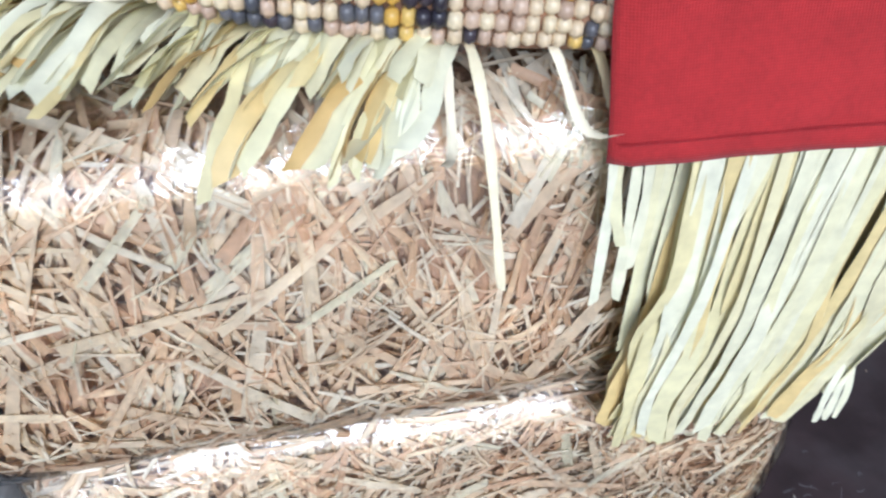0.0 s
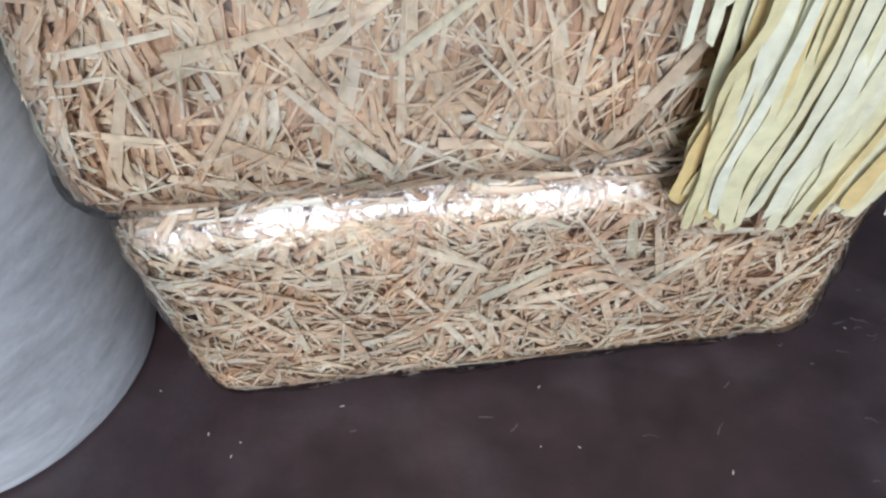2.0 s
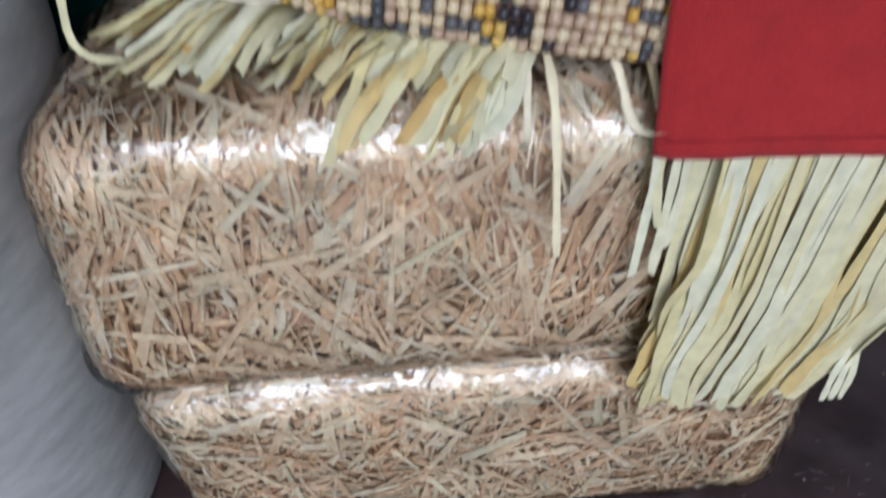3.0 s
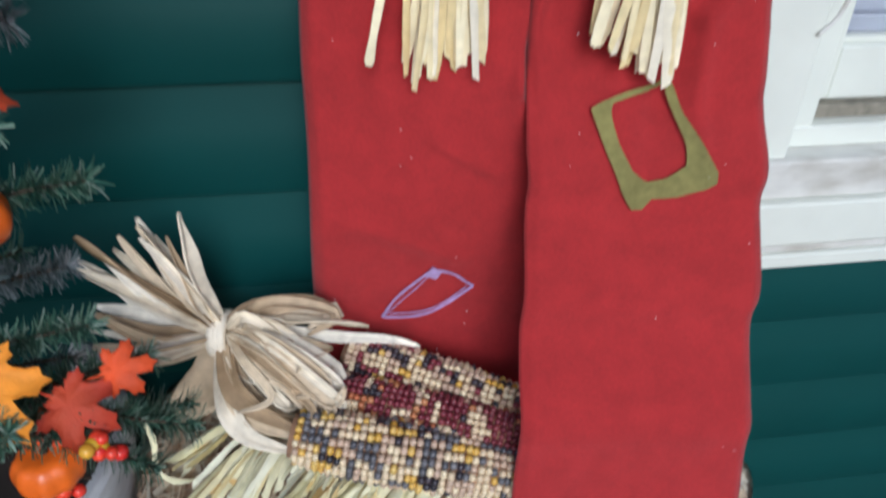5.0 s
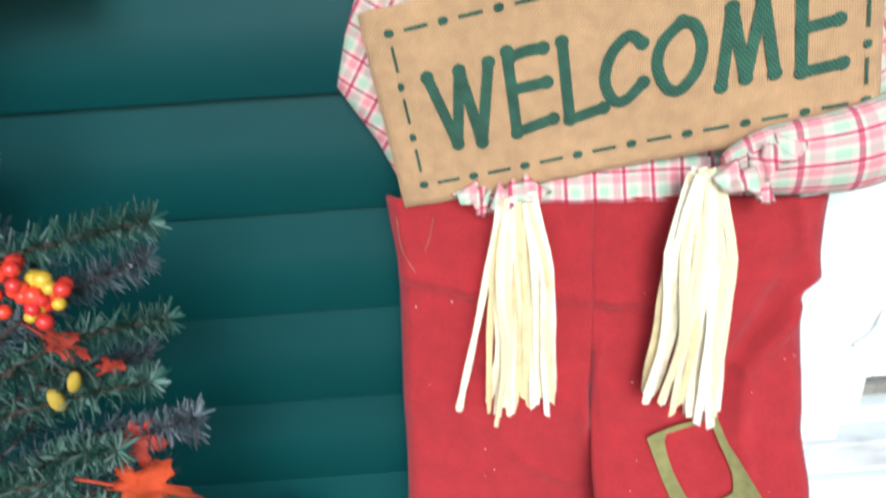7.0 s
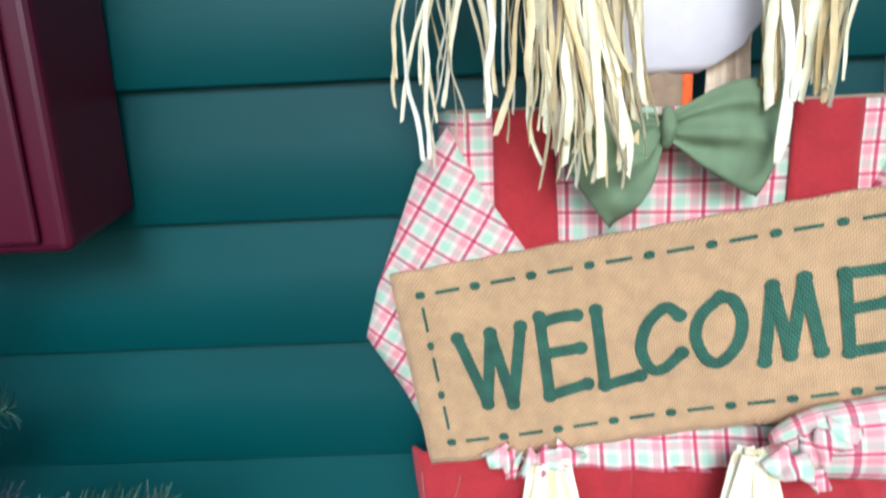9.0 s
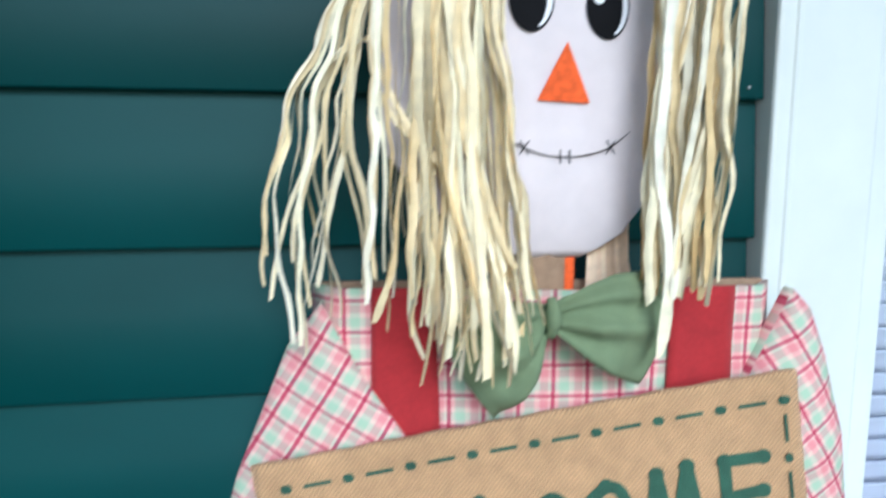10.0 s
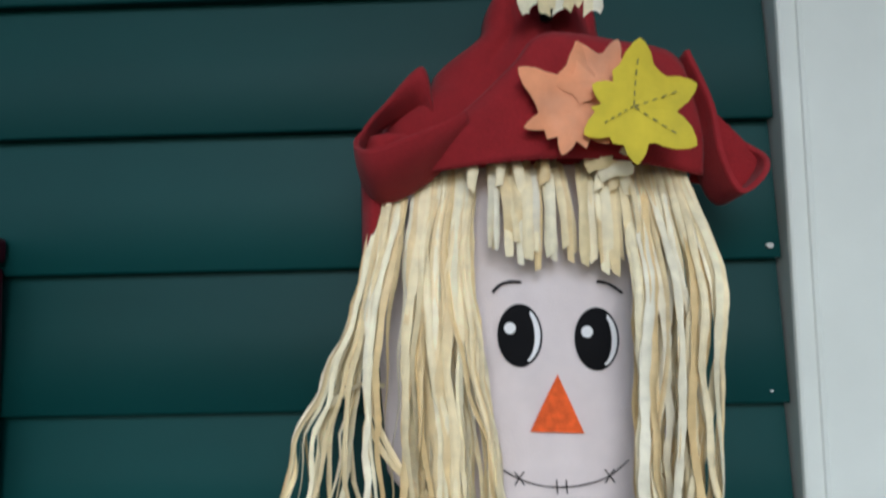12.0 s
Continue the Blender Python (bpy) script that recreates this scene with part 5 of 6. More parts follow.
# neck
sc.tube([V((0.028, 0.462, 0.99)), V((0.028, 0.462, 1.07))], [0.020, 0.020], TAN, 14, 4, 0.6)
flush("neck", "tan padded neck")
sc.tube([V((0.044, 0.457, 0.99)), V((0.044, 0.457, 1.07))], [0.005, 0.005], ORANGE, 8, 3)
flush("neck_cord", "orange cloth cord beside the neck")
for k in range(9):
    sc.ribbon([V((0.060 + 0.003 * k, 0.462 - 0.001 * k, 1.10)), V((0.061 + 0.003 * k, 0.460, 1.05)), V((0.060 + 0.004 * k, 0.458, 1.01))], 0.005, V((1, 0, 0)), STRAW_UNDER, 5)

flush("neck_straw", "loose straw at the neck", kind="stuff")
# face: a softly stuffed cloth sack
def face_y(x, z):
    a = (x - 0.028) / 0.088
    d = max(0.0, 1 - abs(a) ** 3.0)
    b = min(1, max(0, (z - 1.040) / 0.06))
    b = b * (2 - b)
    return 0.462 - 0.023 * d ** 0.6 * (0.35 + 0.65 * b)


def face_poly(outline, lift, material, rings=1):
    b0 = len(sc.v)
    n = len(outline)
    cx, cz = sum(p[0] for p in outline) / n, sum(p[1] for p in outline) / n
    sc.v.append((cx, face_y(cx, cz) - lift, cz))
    for r in range(1, rings + 1):
        for a, b in outline:
            x, z = lerp(cx, a, r / rings), lerp(cz, b, r / rings)
            sc.v.append((x, face_y(x, z) - lift, z))
    for i in range(n):
        j = (i + 1) % n
        sc.face([b0, b0 + 1 + i, b0 + 1 + j], material)
        for r in range(rings - 1):
            o = b0 + 1 + r * n
            sc.face([o + i, o + n + i, o + n + j, o + j], material)


def face_f(u, v):
    z = lerp(1.32, 1.046, v)
    lo = pick([(1.32, -0.080), (1.20, -0.082), (1.12, -0.078), (1.085, -0.054), (1.055, -0.012), (1.046, 0.014)], z)
    hi = pick([(1.32, 0.118), (1.20, 0.118), (1.12, 0.112), (1.085, 0.092), (1.062, 0.078), (1.052, 0.062), (1.046, 0.050)], z)
    x = lerp(lo, hi, u)
    return V((x, face_y(x, z) + 0.0012 * noise.noise(V((x * 25, z * 25, 2))), z))


sc.sheet(face_f, 44, 50, SACK, -0.010)


def oval(cx, cz, rx, rz, n=28, a0=0, a1=2 * math.pi):
    return [(cx + rx * math.cos(a0 + (a1 - a0) * i / n), cz + rz * math.sin(a0 + (a1 - a0) * i / n)) for i in range(n)]


head = flush("head", "stuffed cream cloth head")
for ex, ez in ((0.0105, 1.2045), (0.0588, 1.2012)):
    face_poly(oval(ex, ez, 0.0142, 0.0198, 32), 0.0016, BLACK, 4)
    cres = [(ex + 0.0128 * math.cos(a), ez + 0.0182 * math.sin(a)) for a in [lerp(-1.15, 1.0, i / 10) for i in range(11)]]
    cres += [(ex + 0.0078 * math.cos(a) + 0.0015, ez + 0.0165 * math.sin(a)) for a in [lerp(0.9, -1.25, i / 10) for i in range(11)]]
    b0 = len(sc.v)
    sc.v += [(x, face_y(x, z) - 0.0024, z) for x, z in cres]
    for i in range(10):
        sc.face([b0 + i, b0 + i + 1, b0 + 20 - i, b0 + 21 - i], PUREWHITE)
    face_poly(oval(ex - 0.0062, ez + 0.0046, 0.0037, 0.0037, 20), 0.0024, PUREWHITE, 2)
    flush("printed_eye", "black printed oval eye", head)
NOSE = [(0.0332, 1.1798), (0.0240, 1.1625), (0.0150, 1.1448), (0.0315, 1.1440), (0.0486, 1.1432), (0.0412, 1.1610)]
face_poly(NOSE, 0.0024, ORANGE, 4)
flush("felt_nose", "orange felt triangle nose", head)


def face_line(pts, w, material=BLACK):
    sc.ribbon([V((x, face_y(x, z) - 0.0018, z)) for x, z in pts], w, V((0, 0, 1)) if abs(pts[0][0] - pts[-1][0]) > abs(pts[0][1] - pts[-1][1]) else V((1, 0, 0)), material, 16, 0.05)


face_line([(-0.006, 1.232), (-0.001, 1.2365), (0.005, 1.2383), (0.0125, 1.2378)], 0.0017)
flush("printed_brow", "black printed brow", head)
face_line([(0.060, 1.2372), (0.066, 1.2362), (0.071, 1.2335), (0.0765, 1.2295)], 0.0017)
flush("printed_brow", "black printed brow", head)
face_line([(-0.004, 1.1225), (0.006, 1.1165), (0.020, 1.1118), (0.034, 1.1105), (0.048, 1.1118), (0.063, 1.1165), (0.076, 1.126)], 0.0008)
for x in (0.0305, 0.0365):
    face_line([(x, 1.1150), (x, 1.1110), (x + 0.0003, 1.1065)], 0.0008)
for x, z in ((0.0075, 1.1163), (0.0635, 1.1168)):
    face_line([(x - 0.003, z + 0.0040), (x, z), (x + 0.003, z - 0.0042)], 0.0008)
    face_line([(x + 0.003, z + 0.0040), (x, z), (x - 0.003, z - 0.0042)], 0.0008)

flush("printed_mouth", "black printed stitched mouth", head)
# hair
rng = random.Random(21)


def strand(root, tip, bulge, w, wave=0.004, material=RAFFIA_HAIR, n=24):
    root, tip = V(root), V(tip)
    k = 11
    pts = []
    ph, fr = rng.uniform(0, 6.28), rng.uniform(9, 20)
    for i in range(k + 1):
        t = i / k
        tt = min(1, t * 1.6)
        tt = tt * tt * (3 - 2 * tt)
        p = V((lerp(root.x, tip.x, tt), lerp(root.y, tip.y, t), lerp(root.z, tip.z, t))) + V((bulge[0] * math.sin(math.pi * t) + wave * t * math.sin(fr * t + ph), bulge[1] * math.sin(math.pi * t) + 0.5 * wave * math.cos(fr * t + ph), 0))
        pts.append(p)
    sc.ribbon(pts, w, V((1, rng.uniform(-.6, .6), 0)), material, n, rng.uniform(-.3, .3), twist=rng.uniform(-1.2, 1.2))


BUNCH_OUT = [(1.312, -0.050), (1.245, -0.057), (1.178, -0.062), (1.122, -0.063), (1.076, -0.064), (0.98, -0.066)]
BUNCH_IN = [(1.312, -0.015), (1.249, -0.021), (1.193, -0.016), (1.135, -0.008), (1.08, -0.003), (0.99, 0.006)]
RIGHT_IN = [(1.312, 0.080), (1.244, 0.075), (1.128, 0.073), (1.03, 0.076)]
RIGHT_OUT = [(1.312, 0.116), (1.244, 0.123), (1.128, 0.114), (1.03, 0.108)]
SPLAY_OUT = [(1.302, -0.078), (1.245, -0.087), (1.217, -0.095), (1.179, -0.114), (1.139, -0.135), (1.071, -0.151), (1.0, -0.150)]
SPLAY_IN = [(1.302, -0.068), (1.2, -0.085), (1.1, -0.088), (1.0, -0.090)]


def lock(outer, inner, f, z0, z1, y0, w, wave, ahead=0.0, back=0.006):
    """One raffia strand that hangs between two side lines, drifting across its neighbours."""
    drift, ph, fr = rng.choice((0.08, 0.16, 0.30, 0.45)), rng.uniform(0, 6.28), rng.uniform(45, 150)
    slow, dy = rng.uniform(14, 34), rng.uniform(-.016, .009)
    pts = []
    for i in range(21):
        t = i / 20
        z = lerp(z0, z1, t)
        x = lerp(pick(outer, z), pick(inner, z), min(1.0, max(0.0, f + drift * t * math.sin(3.4 * t + ph))))
        sway = wave * min(1, 0.3 + 1.1 * t)
        x += 0.65 * sway * math.sin(fr * (z0 - z) + ph) + 1.2 * sway * math.sin(slow * (z0 - z) + 2 * ph)
        y = y0 - 0.165 * x + dy * min(1, 3 * t) - 0.006 * math.sin(math.pi * t) - ahead * min(1, max(0, (1.10 - z) / 0.07)) + back * max(0, (z - 1.235) / 0.076) + 0.7 * sway * math.cos(fr * (z0 - z) + ph)
        pts.append(V((x, y, z)))
    sc.ribbon(pts, w, V((1, rng.uniform(-.7, .7), 0)), RAFFIA_HAIR, 40, rng.uniform(-.35, .35), twist=rng.uniform(-2.6, 2.6))


for i in range(70):
    f = (i + rng.random()) / 70
    z1 = 0.980 + 0.034 * abs(f - 0.5) * 2 + rng.uniform(-0.006, 0.026) * (1 if rng.random() < 0.75 else 3.0)
    lock(BUNCH_OUT, BUNCH_IN, min(0.97, max(0.0, f + rng.uniform(-.09, .09))), 1.313, z1, 0.424, rng.uniform(0.0032, 0.0060), rng.uniform(0.0008, 0.0024), rng.uniform(0.020, 0.036))
for i in range(19):
    f = min(1, (i + rng.random()) / 19) ** 1.35
    z1 = (lerp(1.058, 1.004, min(1, f * 5)) if f < 0.5 else 1.02) + rng.uniform(-.012, .035)
    lock(SPLAY_OUT, SPLAY_IN, f, 1.302, z1, 0.424, rng.uniform(0.0028, 0.0048), rng.uniform(0.0010, 0.0024))
for a, m, e in (((-0.072, 0.436, 1.302), (-0.084, 0.426, 1.175), (-0.052, 0.42, 1.108)), ((-0.07, 0.43, 1.29), (-0.085, 0.425, 1.16), (-0.045, 0.425, 1.105)), ((-0.075, 0.435, 1.175), (-0.092, 0.43, 1.176), (-0.112, 0.432, 1.162))):
    sc.ribbon([V(a), V(m), V(e)], 0.0038, V((1, 0, 0.3)), RAFFIA_HAIR, 14, 0.2)
for i in range(50):
    f = (i + rng.random()) / 50
    lock(RIGHT_IN, RIGHT_OUT, f, 1.311, 1.028 + rng.uniform(-0.004, 0.022) * (1 if rng.random() < 0.7 else 3), 0.424, rng.uniform(0.0032, 0.0058), rng.uniform(0.0008, 0.0022), back=0.032)
for i in range(5):
    lock(BUNCH_OUT, SPLAY_IN, rng.uniform(0.1, 0.9), 1.305, rng.uniform(1.0, 1.05), 0.421, rng.uniform(0.0034, 0.0052), rng.uniform(0.0010, 0.0026))
strand((0.083, 0.426, 1.29), (0.0845, 0.396, 0.994), (-0.004, -0.008), 0.0072, 0.003)
flush("hair", "wavy straw-blond raffia hair", kind="stuff")
for lo, hi, n, zt in ((-0.008, 0.012, 8, 1.252), (0.013, 0.040, 11, 1.247), (0.048, 0.079, 12, 1.244)):
    for i in range(n):
        f = (i + rng.random()) / n
        x = lerp(lo, hi, f)
        tip = x + rng.uniform(-.0035, .0035) + 0.10 * (x - lo)
        sc.ribbon([V((lerp(x, (lo + hi) / 2, 0.15), 0.433, 1.314)), V((lerp(x, tip, 0.4), 0.424 - rng.uniform(0, .009), 1.288)), V((tip, 0.428 - rng.uniform(0, .011), zt + rng.uniform(-.004, .011)))], rng.uniform(0.0042, 0.0072), V((1, rng.uniform(-.6, .6), 0)), RAFFIA_HAIR if rng.random() < 0.75 else RAFFIA, 7, rng.uniform(-.3, .35), twist=rng.uniform(-.5, .5))
for i in range(7):
    x = rng.uniform(-0.02, 0.085)
    sc.ribbon([V((x, 0.426, 1.320)), V((x + 0.002, 0.419, 1.310)), V((x + rng.uniform(-.006, .006), 0.418, 1.294 + rng.uniform(-.006, .004)))], 0.006, V((1, 0, 0)), RAFFIA_HAIR, 5, 0.2)
for (x, z, a) in ((0.052, 1.307, 0.3), (0.066, 1.311, 0.5), (0.060, 1.302, 0.2)):
    sc.ribbon([V((x, 0.416, z)), V((x + 0.009 * math.cos(a), 0.412, z + 0.009 * math.sin(a))), V((x + 0.02 * math.cos(a), 0.414, z + 0.018 * math.sin(a)))], 0.010, V((-0.4, 0, 1)), RAFFIA, 4, 0.2)

flush("fringe", "short cut raffia fringe over the face", kind="stuff")
# bow
for sgn, tip, low in ((1, (0.093, 1.040), (0.083, 0.966)), (-1, (-0.052, 1.024), (-0.012, 0.949))):
    kx, kz = 0.0205, 1.0145
    hi = [V((kx, 0.421, kz + 0.006)), V((lerp(kx, tip[0], 0.5), 0.408, lerp(kz, tip[1], 0.8) + 0.006)), V((tip[0], 0.424, tip[1]))]
    lo = [V((kx, 0.421, kz - 0.007)), V((lerp(kx, low[0], 0.45), 0.406, lerp(kz, low[1], 0.62))), V((low[0], 0.426, low[1]))]
    def bow_f(u, v, hi=hi, lo=lo, sgn=sgn):
        a, b = curve_at(hi, u), curve_at(lo, u)
        p = a.lerp(b, v)
        end = u ** 3 * 0.006 * math.sin(math.pi * v)
        p.x += sgn * end
        p.y += -0.006 * math.sin(math.pi * v) * (0.4 + u) + 0.0075 * math.sin(v * 17 + u * 2.5) * (1 - u) * (0.25 + u) + 0.0045 * noise.noise(V((u * 4, v * 5, sgn))) + 0.0015 * noise.noise(V((u * 11, v * 13, sgn)))
        return p
    sc.sheet(bow_f, 20, 20, OLIVE, -0.0016 * sgn)
sc.tube([V((0.0205, 0.417, 1.026)), V((0.0205, 0.411, 1.015)), V((0.0205, 0.417, 1.003))], [0.003, 0.0048, 0.003], OLIVE, 14, 8)


flush("bow_tie", "sage green cloth bow tie")
# hat: gathered crown, a brim turned up at the front, loops at both sides
def crown(u, v):
    z = lerp(1.312, 1.47, v)
    lo = pick([(1.47, 0.022), (1.41, -0.004), (1.375, -0.040), (1.345, -0.074), (1.312, -0.080)], z)
    hi = pick([(1.47, 0.052), (1.41, 0.068), (1.375, 0.088), (1.33, 0.124), (1.312, 0.126)], z)
    x = lerp(lo, hi, u)
    b = math.sin(math.pi * u) ** 0.5
    return V((x, 0.466 - 0.030 * b * (1 - 0.5 * v) + 0.0065 * math.sin(u * 19 + v * 5) * v + 0.002 * noise.noise(V((x * 30, z * 30, 6))), z))


sc.sheet(crown, 40, 26, FELT_DARK, -0.004)
# front of the brim, folded up against the crown
BR_LO = [V((-0.062, 0.430, 1.306)), V((-0.02, 0.417, 1.309)), V((0.03, 0.413, 1.3115)), V((0.08, 0.416, 1.309)), V((0.126, 0.432, 1.302))]
BR_HI = [V((-0.046, 0.440, 1.330)), V((-0.020, 0.421, 1.343)), V((0.012, 0.418, 1.372)), V((0.030, 0.418, 1.390)), V((0.080, 0.422, 1.384)), V((0.112, 0.430, 1.377)), V((0.127, 0.440, 1.345))]
sc.sheet(lambda u, v: curve_at(BR_LO, u).lerp(curve_at(BR_HI, u), v) + V((0, -0.006 * math.sin(math.pi * v) + 0.0016 * noise.noise(V((u * 9, v * 4, 8))), 0)), 36, 14, FELT_DARK, -0.003)
# left loop: the brim rolls outward and its end hangs beside the hair
LB_A = [V((-0.020, 0.412, 1.341)), V((-0.050, 0.398, 1.326)), V((-0.078, 0.402, 1.318)), V((-0.0875, 0.424, 1.330)), V((-0.072, 0.436, 1.356)), V((-0.048, 0.438, 1.380)), V((-0.041, 0.446, 1.358))]
LB_B = [V((-0.020, 0.430, 1.330)), V((-0.046, 0.430, 1.304)), V((-0.074, 0.432, 1.292)), V((-0.088, 0.446, 1.312)), V((-0.080, 0.452, 1.338)), V((-0.052, 0.455, 1.352)), V((-0.040, 0.455, 1.335))]
sc.sheet(lambda u, v: curve_at(LB_A, u).lerp(curve_at(LB_B, u), v) + V((0, -0.008 * math.sin(math.pi * v), 0)), 44, 10, FELT_DARK, -0.003)
sc.sheet(lambda u, v: V((lerp(-0.090, -0.052 - 0.026 * v, u), 0.447 - 0.014 * math.sin(math.pi * u), lerp(1.335, 1.245 + 0.02 * u, v))), 12, 14, FELT_DARK, -0.003)
# right loop
RB_A = [V((0.118, 0.424, 1.380)), V((0.129, 0.418, 1.345)), V((0.131, 0.410, 1.312)), V((0.140, 0.405, 1.287)), V((0.158, 0.412, 1.297)), V((0.165, 0.424, 1.312)), V((0.150, 0.436, 1.327))]
RB_B = [V((0.114, 0.444, 1.375)), V((0.124, 0.442, 1.340)), V((0.126, 0.440, 1.306)), V((0.136, 0.438, 1.2845)), V((0.152, 0.440, 1.290)), V((0.160, 0.446, 1.310)), V((0.146, 0.450, 1.330))]
sc.sheet(lambda u, v: curve_at(RB_A, u).lerp(curve_at(RB_B, u), v), 40, 8, FELT_DARK, -0.003)
sc.sheet(lambda u, v: V((lerp(0.124, lerp(0.130, 0.160, v), u), 0.446 - 0.004 * math.sin(3 * u), lerp(1.365, 1.300, v) - 0.006 * u)), 10, 12, FELT_DARK, -0.003)
sc.cut([(0.118, 1.378), (0.136, 1.346), (0.152, 1.326), (0.163, 1.312), (0.157, 1.298), (0.141, 1.288), (0.128, 1.305)], lambda a, b, e: V((a, 0.440 - 0.25 * (a - 0.118) + e, b)), 0.003, FELT_DARK)
hat = flush("hat", "dark red felt hat with rolled brim")
# tuft at the top
for i in range(9):
    x = 0.018 + 0.0055 * i
    sc.ribbon([V((0.034 + 0.2 * (x - 0.04), 0.430, 1.432)), V((x, 0.420, 1.418)), V((x + rng.uniform(-.003, .003), 0.418, 1.397 + rng.uniform(0, .012)))], 0.0068, V((1, 0, 0)), RAFFIA, 6, 0.25)
sc.tube([V((0.033, 0.434, 1.45)), V((0.033, 0.430, 1.405))], [0.006, 0.004], BLACK, 8, 3)


flush("raffia_tuft", "short raffia tuft", hat)


def cloth_leaf(cx, cz, size, spin, lobes, y, material, curl):
    out = []
    for k, (ang, ln, wd) in enumerate(lobes):
        nx = lobes[(k + 1) % len(lobes)][0]
        a = radians(ang + spin)
        for da, fr in ((-wd, 0.68), (-wd * 0.62, 0.82), (-wd * 0.25, 0.94), (0, 1.0), (wd * 0.25, 0.94), (wd * 0.62, 0.82), (wd, 0.68)):
            out.append((ln * fr * math.cos(a + da), ln * fr * math.sin(a + da)))
        g = radians(ang + spin + ((nx - ang) % 360) / 2)
        out.append((0.60 * math.cos(g), 0.60 * math.sin(g)))
    n = len(out)
    b0 = len(sc.v)
    for off in (0, 0.001):
        for k in (0.0, 0.5, 1.0):
            for a, b in out:
                r2 = (a * a + b * b) * k * k
                sc.v.append((cx + a * k * size, y - curl * r2 * (1 if a > -0.2 else 0.4) + off + 0.0012 * math.sin(5 * a * k + 4 * b * k), cz + b * k * size))
    for s in (0, 1):
        for r in (0, 1):
            o = b0 + s * 3 * n + r * n
            for i in range(n):
                j = (i + 1) % n
                q = [o + i, o + n + i, o + n + j, o + j]
                sc.face(q if s == 0 else q[::-1], material)
    return lambda a, b: V((cx + a * size, y - curl * (a * a + b * b) * (1 if a > -0.2 else 0.4) - 0.0012 + 0.0012 * math.sin(5 * a + 4 * b), cz + b * size))


cloth_leaf(0.044, 1.337, 0.040, 12, [(20, 0.6, 0.3), (75, 1.0, 0.22), (130, 1.05, 0.30), (185, 0.80, 0.24), (240, 0.7, 0.3), (300, 0.7, 0.3)], 0.398, PEACH, 0.004)
cloth_leaf(0.060, 1.352, 0.030, 60, [(10, 0.9, 0.3), (60, 1.0, 0.3), (120, 0.9, 0.3), (200, 0.5, 0.3), (290, 0.5, 0.3)], 0.397, PEACH, 0.003)
flush("cloth_leaf", "peach orange cloth leaf", hat)
vein = cloth_leaf(0.076, 1.336, 0.041, 0, [(17, 0.90, 0.42), (84, 0.95, 0.36), (150, 0.66, 0.42), (208, 0.80, 0.38), (270, 0.84, 0.30), (324, 1.02, 0.38)], 0.391, YELLOW, 0.005)
for ang, ln in ((84, 0.72), (17, 0.66), (324, 0.75), (208, 0.52)):
    for k in range(5):
        a, r0, r1 = radians(ang), ln * (k + 0.1) / 5, ln * (k + 0.62) / 5
        p, q = vein(r0 * math.cos(a), r0 * math.sin(a)), vein(r1 * math.cos(a), r1 * math.sin(a))
        sc.ribbon([p, p.lerp(q, 0.5), q], 0.0009, V((-math.sin(a), 0, math.cos(a))), PATCH, 2, 0.05)

flush("cloth_leaf", "yellow cloth leaf with stitched veins", hat)

# ---- welcome sign ----
sign = empty("welcome_sign", (0.02, 0.43, 0.865), "tan burlap board lettered WELCOME with stitched green border", "sign")
S0 = V((-0.1232, 0.4515, 0.7820))
SU = V((0.3155, -0.0454, 0.0582)).normalized()
SV = V((-0.0177, 0.0044, 0.1167)).normalized()
SN = SV.cross(SU).normalized()
if SN.y > 0:
    SN = -SN
PITCH, SH = 0.0405, 0.1181


def on_sign(a, b, e=0.0):
    """a in dot spacings along the lower border, b from the lower to the upper border; e towards the viewer."""
    bow = 0.0015 * math.sin(a * 0.8 + 1) + 0.001 * math.sin(a * 1.3 + b * 2)
    return S0 + SU * (a * PITCH) + SV * (b * SH) + SN * (e + bow)


sb = Build()
sb.sheet(lambda u, v: on_sign(lerp(-0.50, 8.24, u) + 0.006 * math.sin(v * 40), lerp(1.155, -0.145, v) + 0.004 * math.sin(u * 60)), 60, 26, BURLAP, -0.004, (0.36, 0.157))
inv = Matrix.Translation((-0.02, -0.43, -0.865))
o = sb.ob("board", sign, "tan burlap board")
o.matrix_parent_inverse = inv


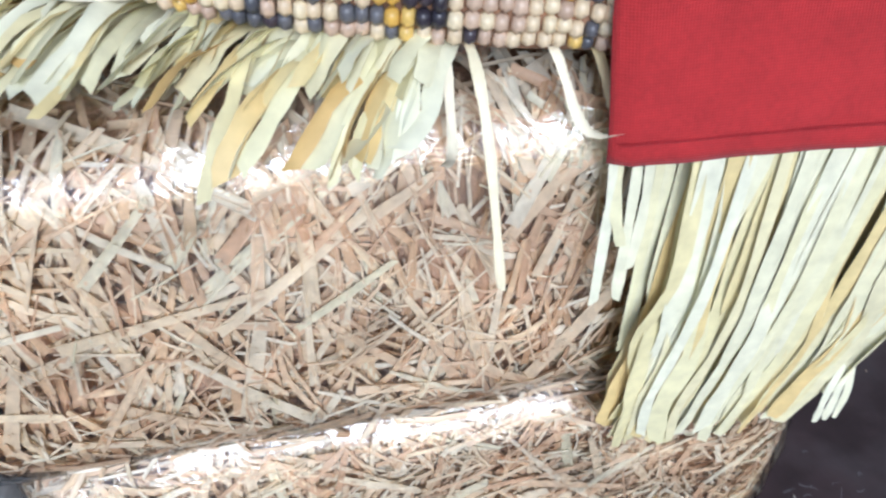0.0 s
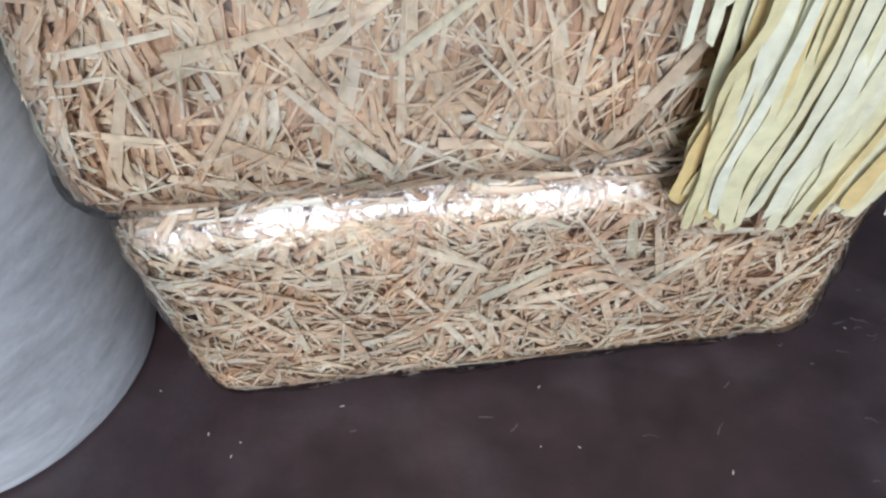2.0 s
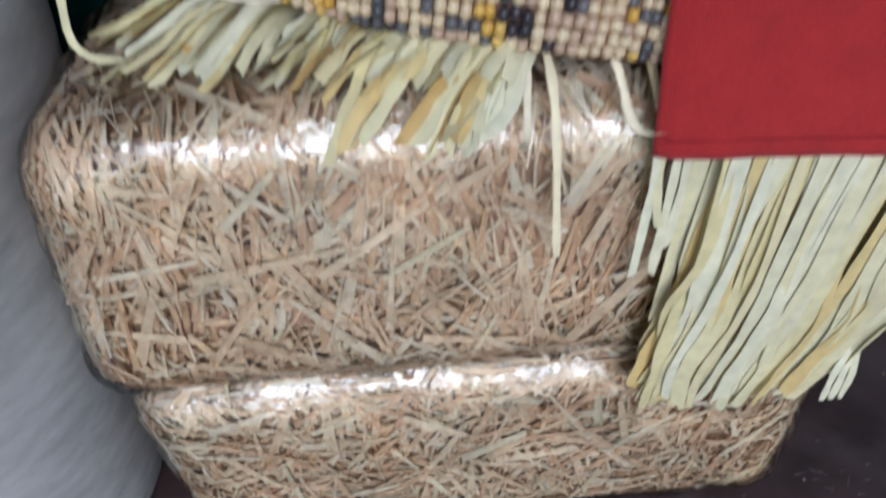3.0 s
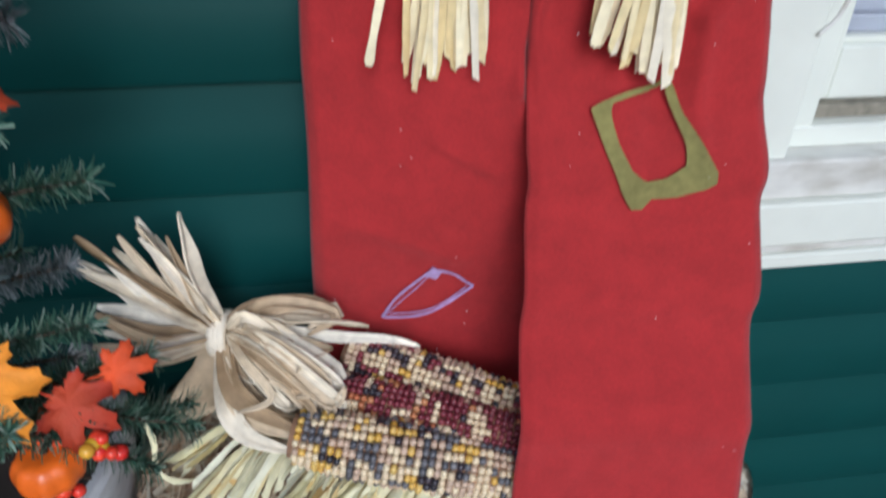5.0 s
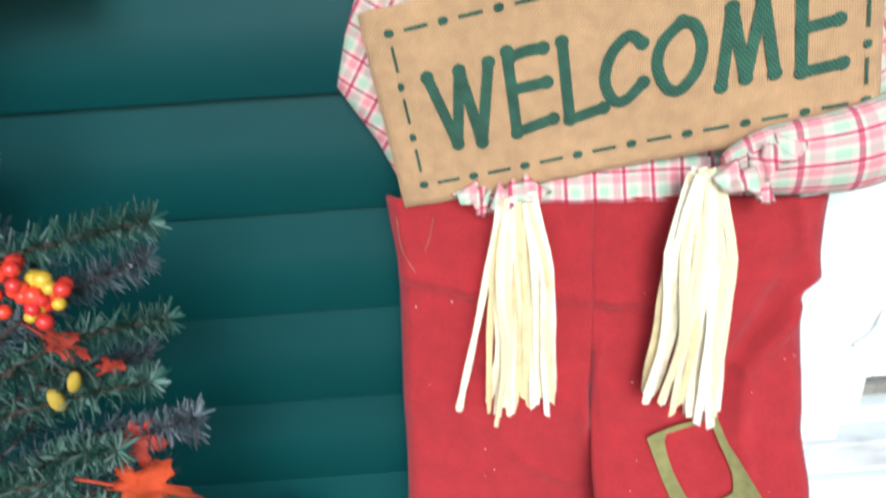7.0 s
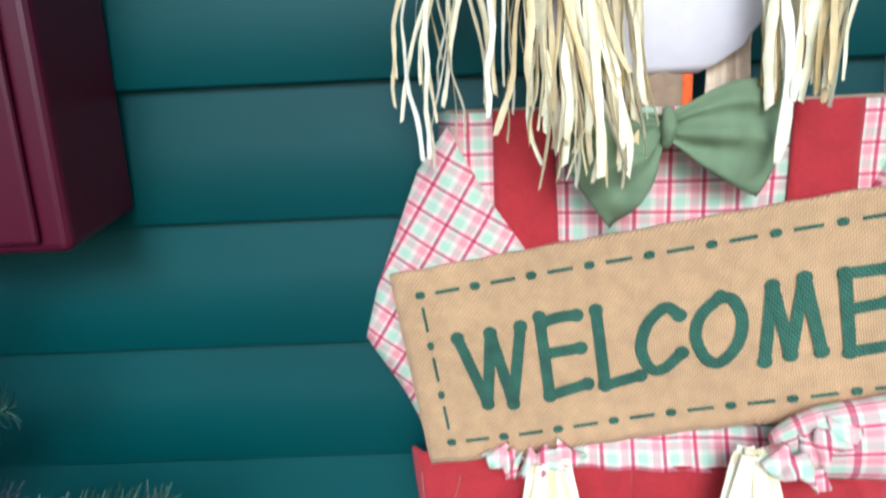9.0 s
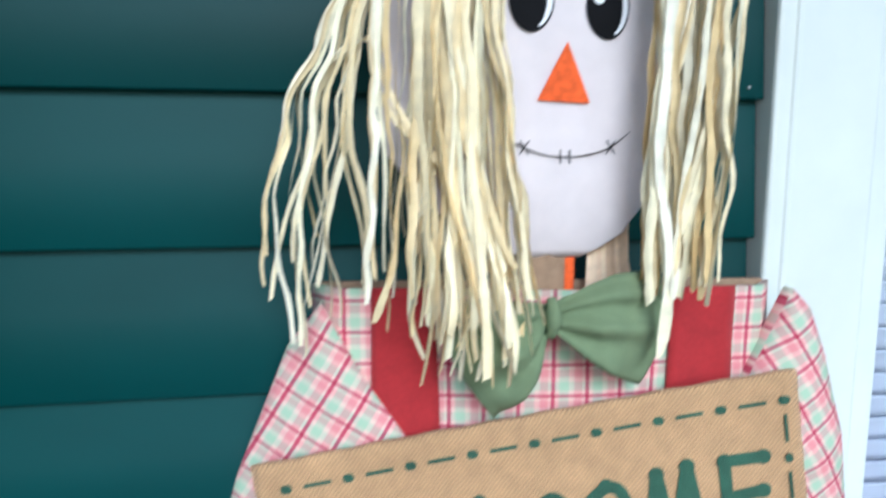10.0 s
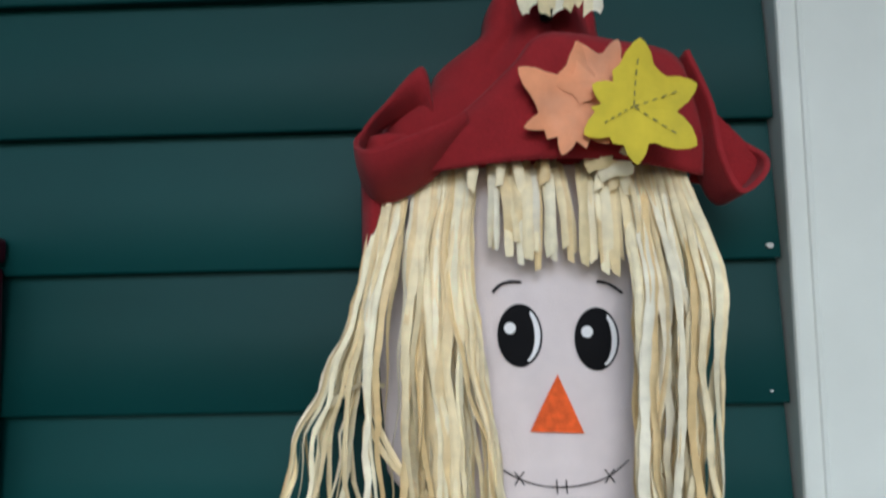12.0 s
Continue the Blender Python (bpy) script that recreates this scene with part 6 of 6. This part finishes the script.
def stroke_part(name, strokes, w, dots=True):
    b = Build()
    for si, st in enumerate(strokes):
        lift = 0.0010 + 0.0003 * si
        P = [V((p[0], 0, p[1])) for p in st]
        n = 6 * (len(P) - 1)
        path = [curve_at(P, i / n) for i in range(n + 1)] if len(P) > 2 else [P[0].lerp(P[1], i / 6) for i in range(7)]
        k0 = len(b.v)
        for i, p in enumerate(path):
            t = path[min(i + 1, len(path) - 1)] - path[max(i - 1, 0)]
            tm = V((t.x * PITCH, 0, t.z * SH)).normalized()
            nx, nz = -tm.z * w / 2 / PITCH, tm.x * w / 2 / SH
            b.v += [tuple(on_sign(p.x + nx, p.z + nz, lift)), tuple(on_sign(p.x - nx, p.z - nz, lift))]
        for i in range(len(path) - 1):
            a = k0 + 2 * i
            b.face([a + 1, a + 3, a + 2, a], INK)
        if dots:
            for di, p in enumerate((path[0], path[-1])):
                k1 = len(b.v)
                b.v += [tuple(on_sign(p.x + 0.62 * w / PITCH * math.cos(a), p.z + 0.62 * w / SH * math.sin(a), lift + 0.0001 + 0.00008 * di)) for a in [2 * math.pi * i / 16 for i in range(16)]]
                b.face(range(k1, k1 + 16), INK)
    o = b.ob(name, sign, "dark green painted mark" if name == "stitch" else "dark green painted letter")
    o.matrix_parent_inverse = inv
    return o


LET = {
    "w": [[(0.51, .69), (0.83, .235)], [(0.83, .235), (1.11, .69)], [(1.11, .69), (1.29, .215)], [(1.29, .215), (1.66, .70)]],
    "e": [[(2.01, .735), (1.96, .225)], [(2.05, .70), (2.36, .715), (2.65, .71)], [(2.02, .50), (2.63, .502)], [(1.97, .231), (2.65, .268)]],
    "l": [[(2.99, .72), (2.95, .237)], [(2.95, .237), (3.57, .268)]],
    "c": [[(4.35, .61), (4.14, .67), (3.81, .582), (3.65, .436), (3.75, .306), (3.97, .288), (4.31, .375)]],
    "o": [[(5.04, .684), (4.70, .591), (4.57, .462), (4.69, .318), (4.92, .284), (5.22, .381), (5.34, .524), (5.24, .649), (5.04, .684)]],
    "m": [[(5.86, .70), (5.62, .253)], [(5.86, .70), (6.03, .276)], [(6.03, .276), (6.36, .72)], [(6.36, .72), (6.51, .274)]],
    "e2": [[(6.97, .706), (6.95, .245)], [(6.97, .706), (7.59, .70)], [(6.97, .495), (7.54, .508)], [(6.95, .245), (7.60, .252)]],
}
for k in LET:
    stroke_part("letter", LET[k], 0.0082)
for b in (0.0, 1.0):
    for i in range(8):
        stroke_part("stitch", [[(i + 0.28, b), (i + 0.72, b)]], 0.0026, False)
    for i in range(9):
        stroke_part("stitch", [[(i - 0.02, b), (i + 0.02, b)]], 0.0047)
for a in (0.0, 8.0):
    for i in range(3):
        stroke_part("stitch", [[(a, (i + 0.28) / 3), (a, (i + 0.76) / 3)]], 0.0021, False)
    for i in (1, 2):
        stroke_part("stitch", [[(a, i / 3 - 0.005), (a, i / 3 + 0.005)]], 0.0042)
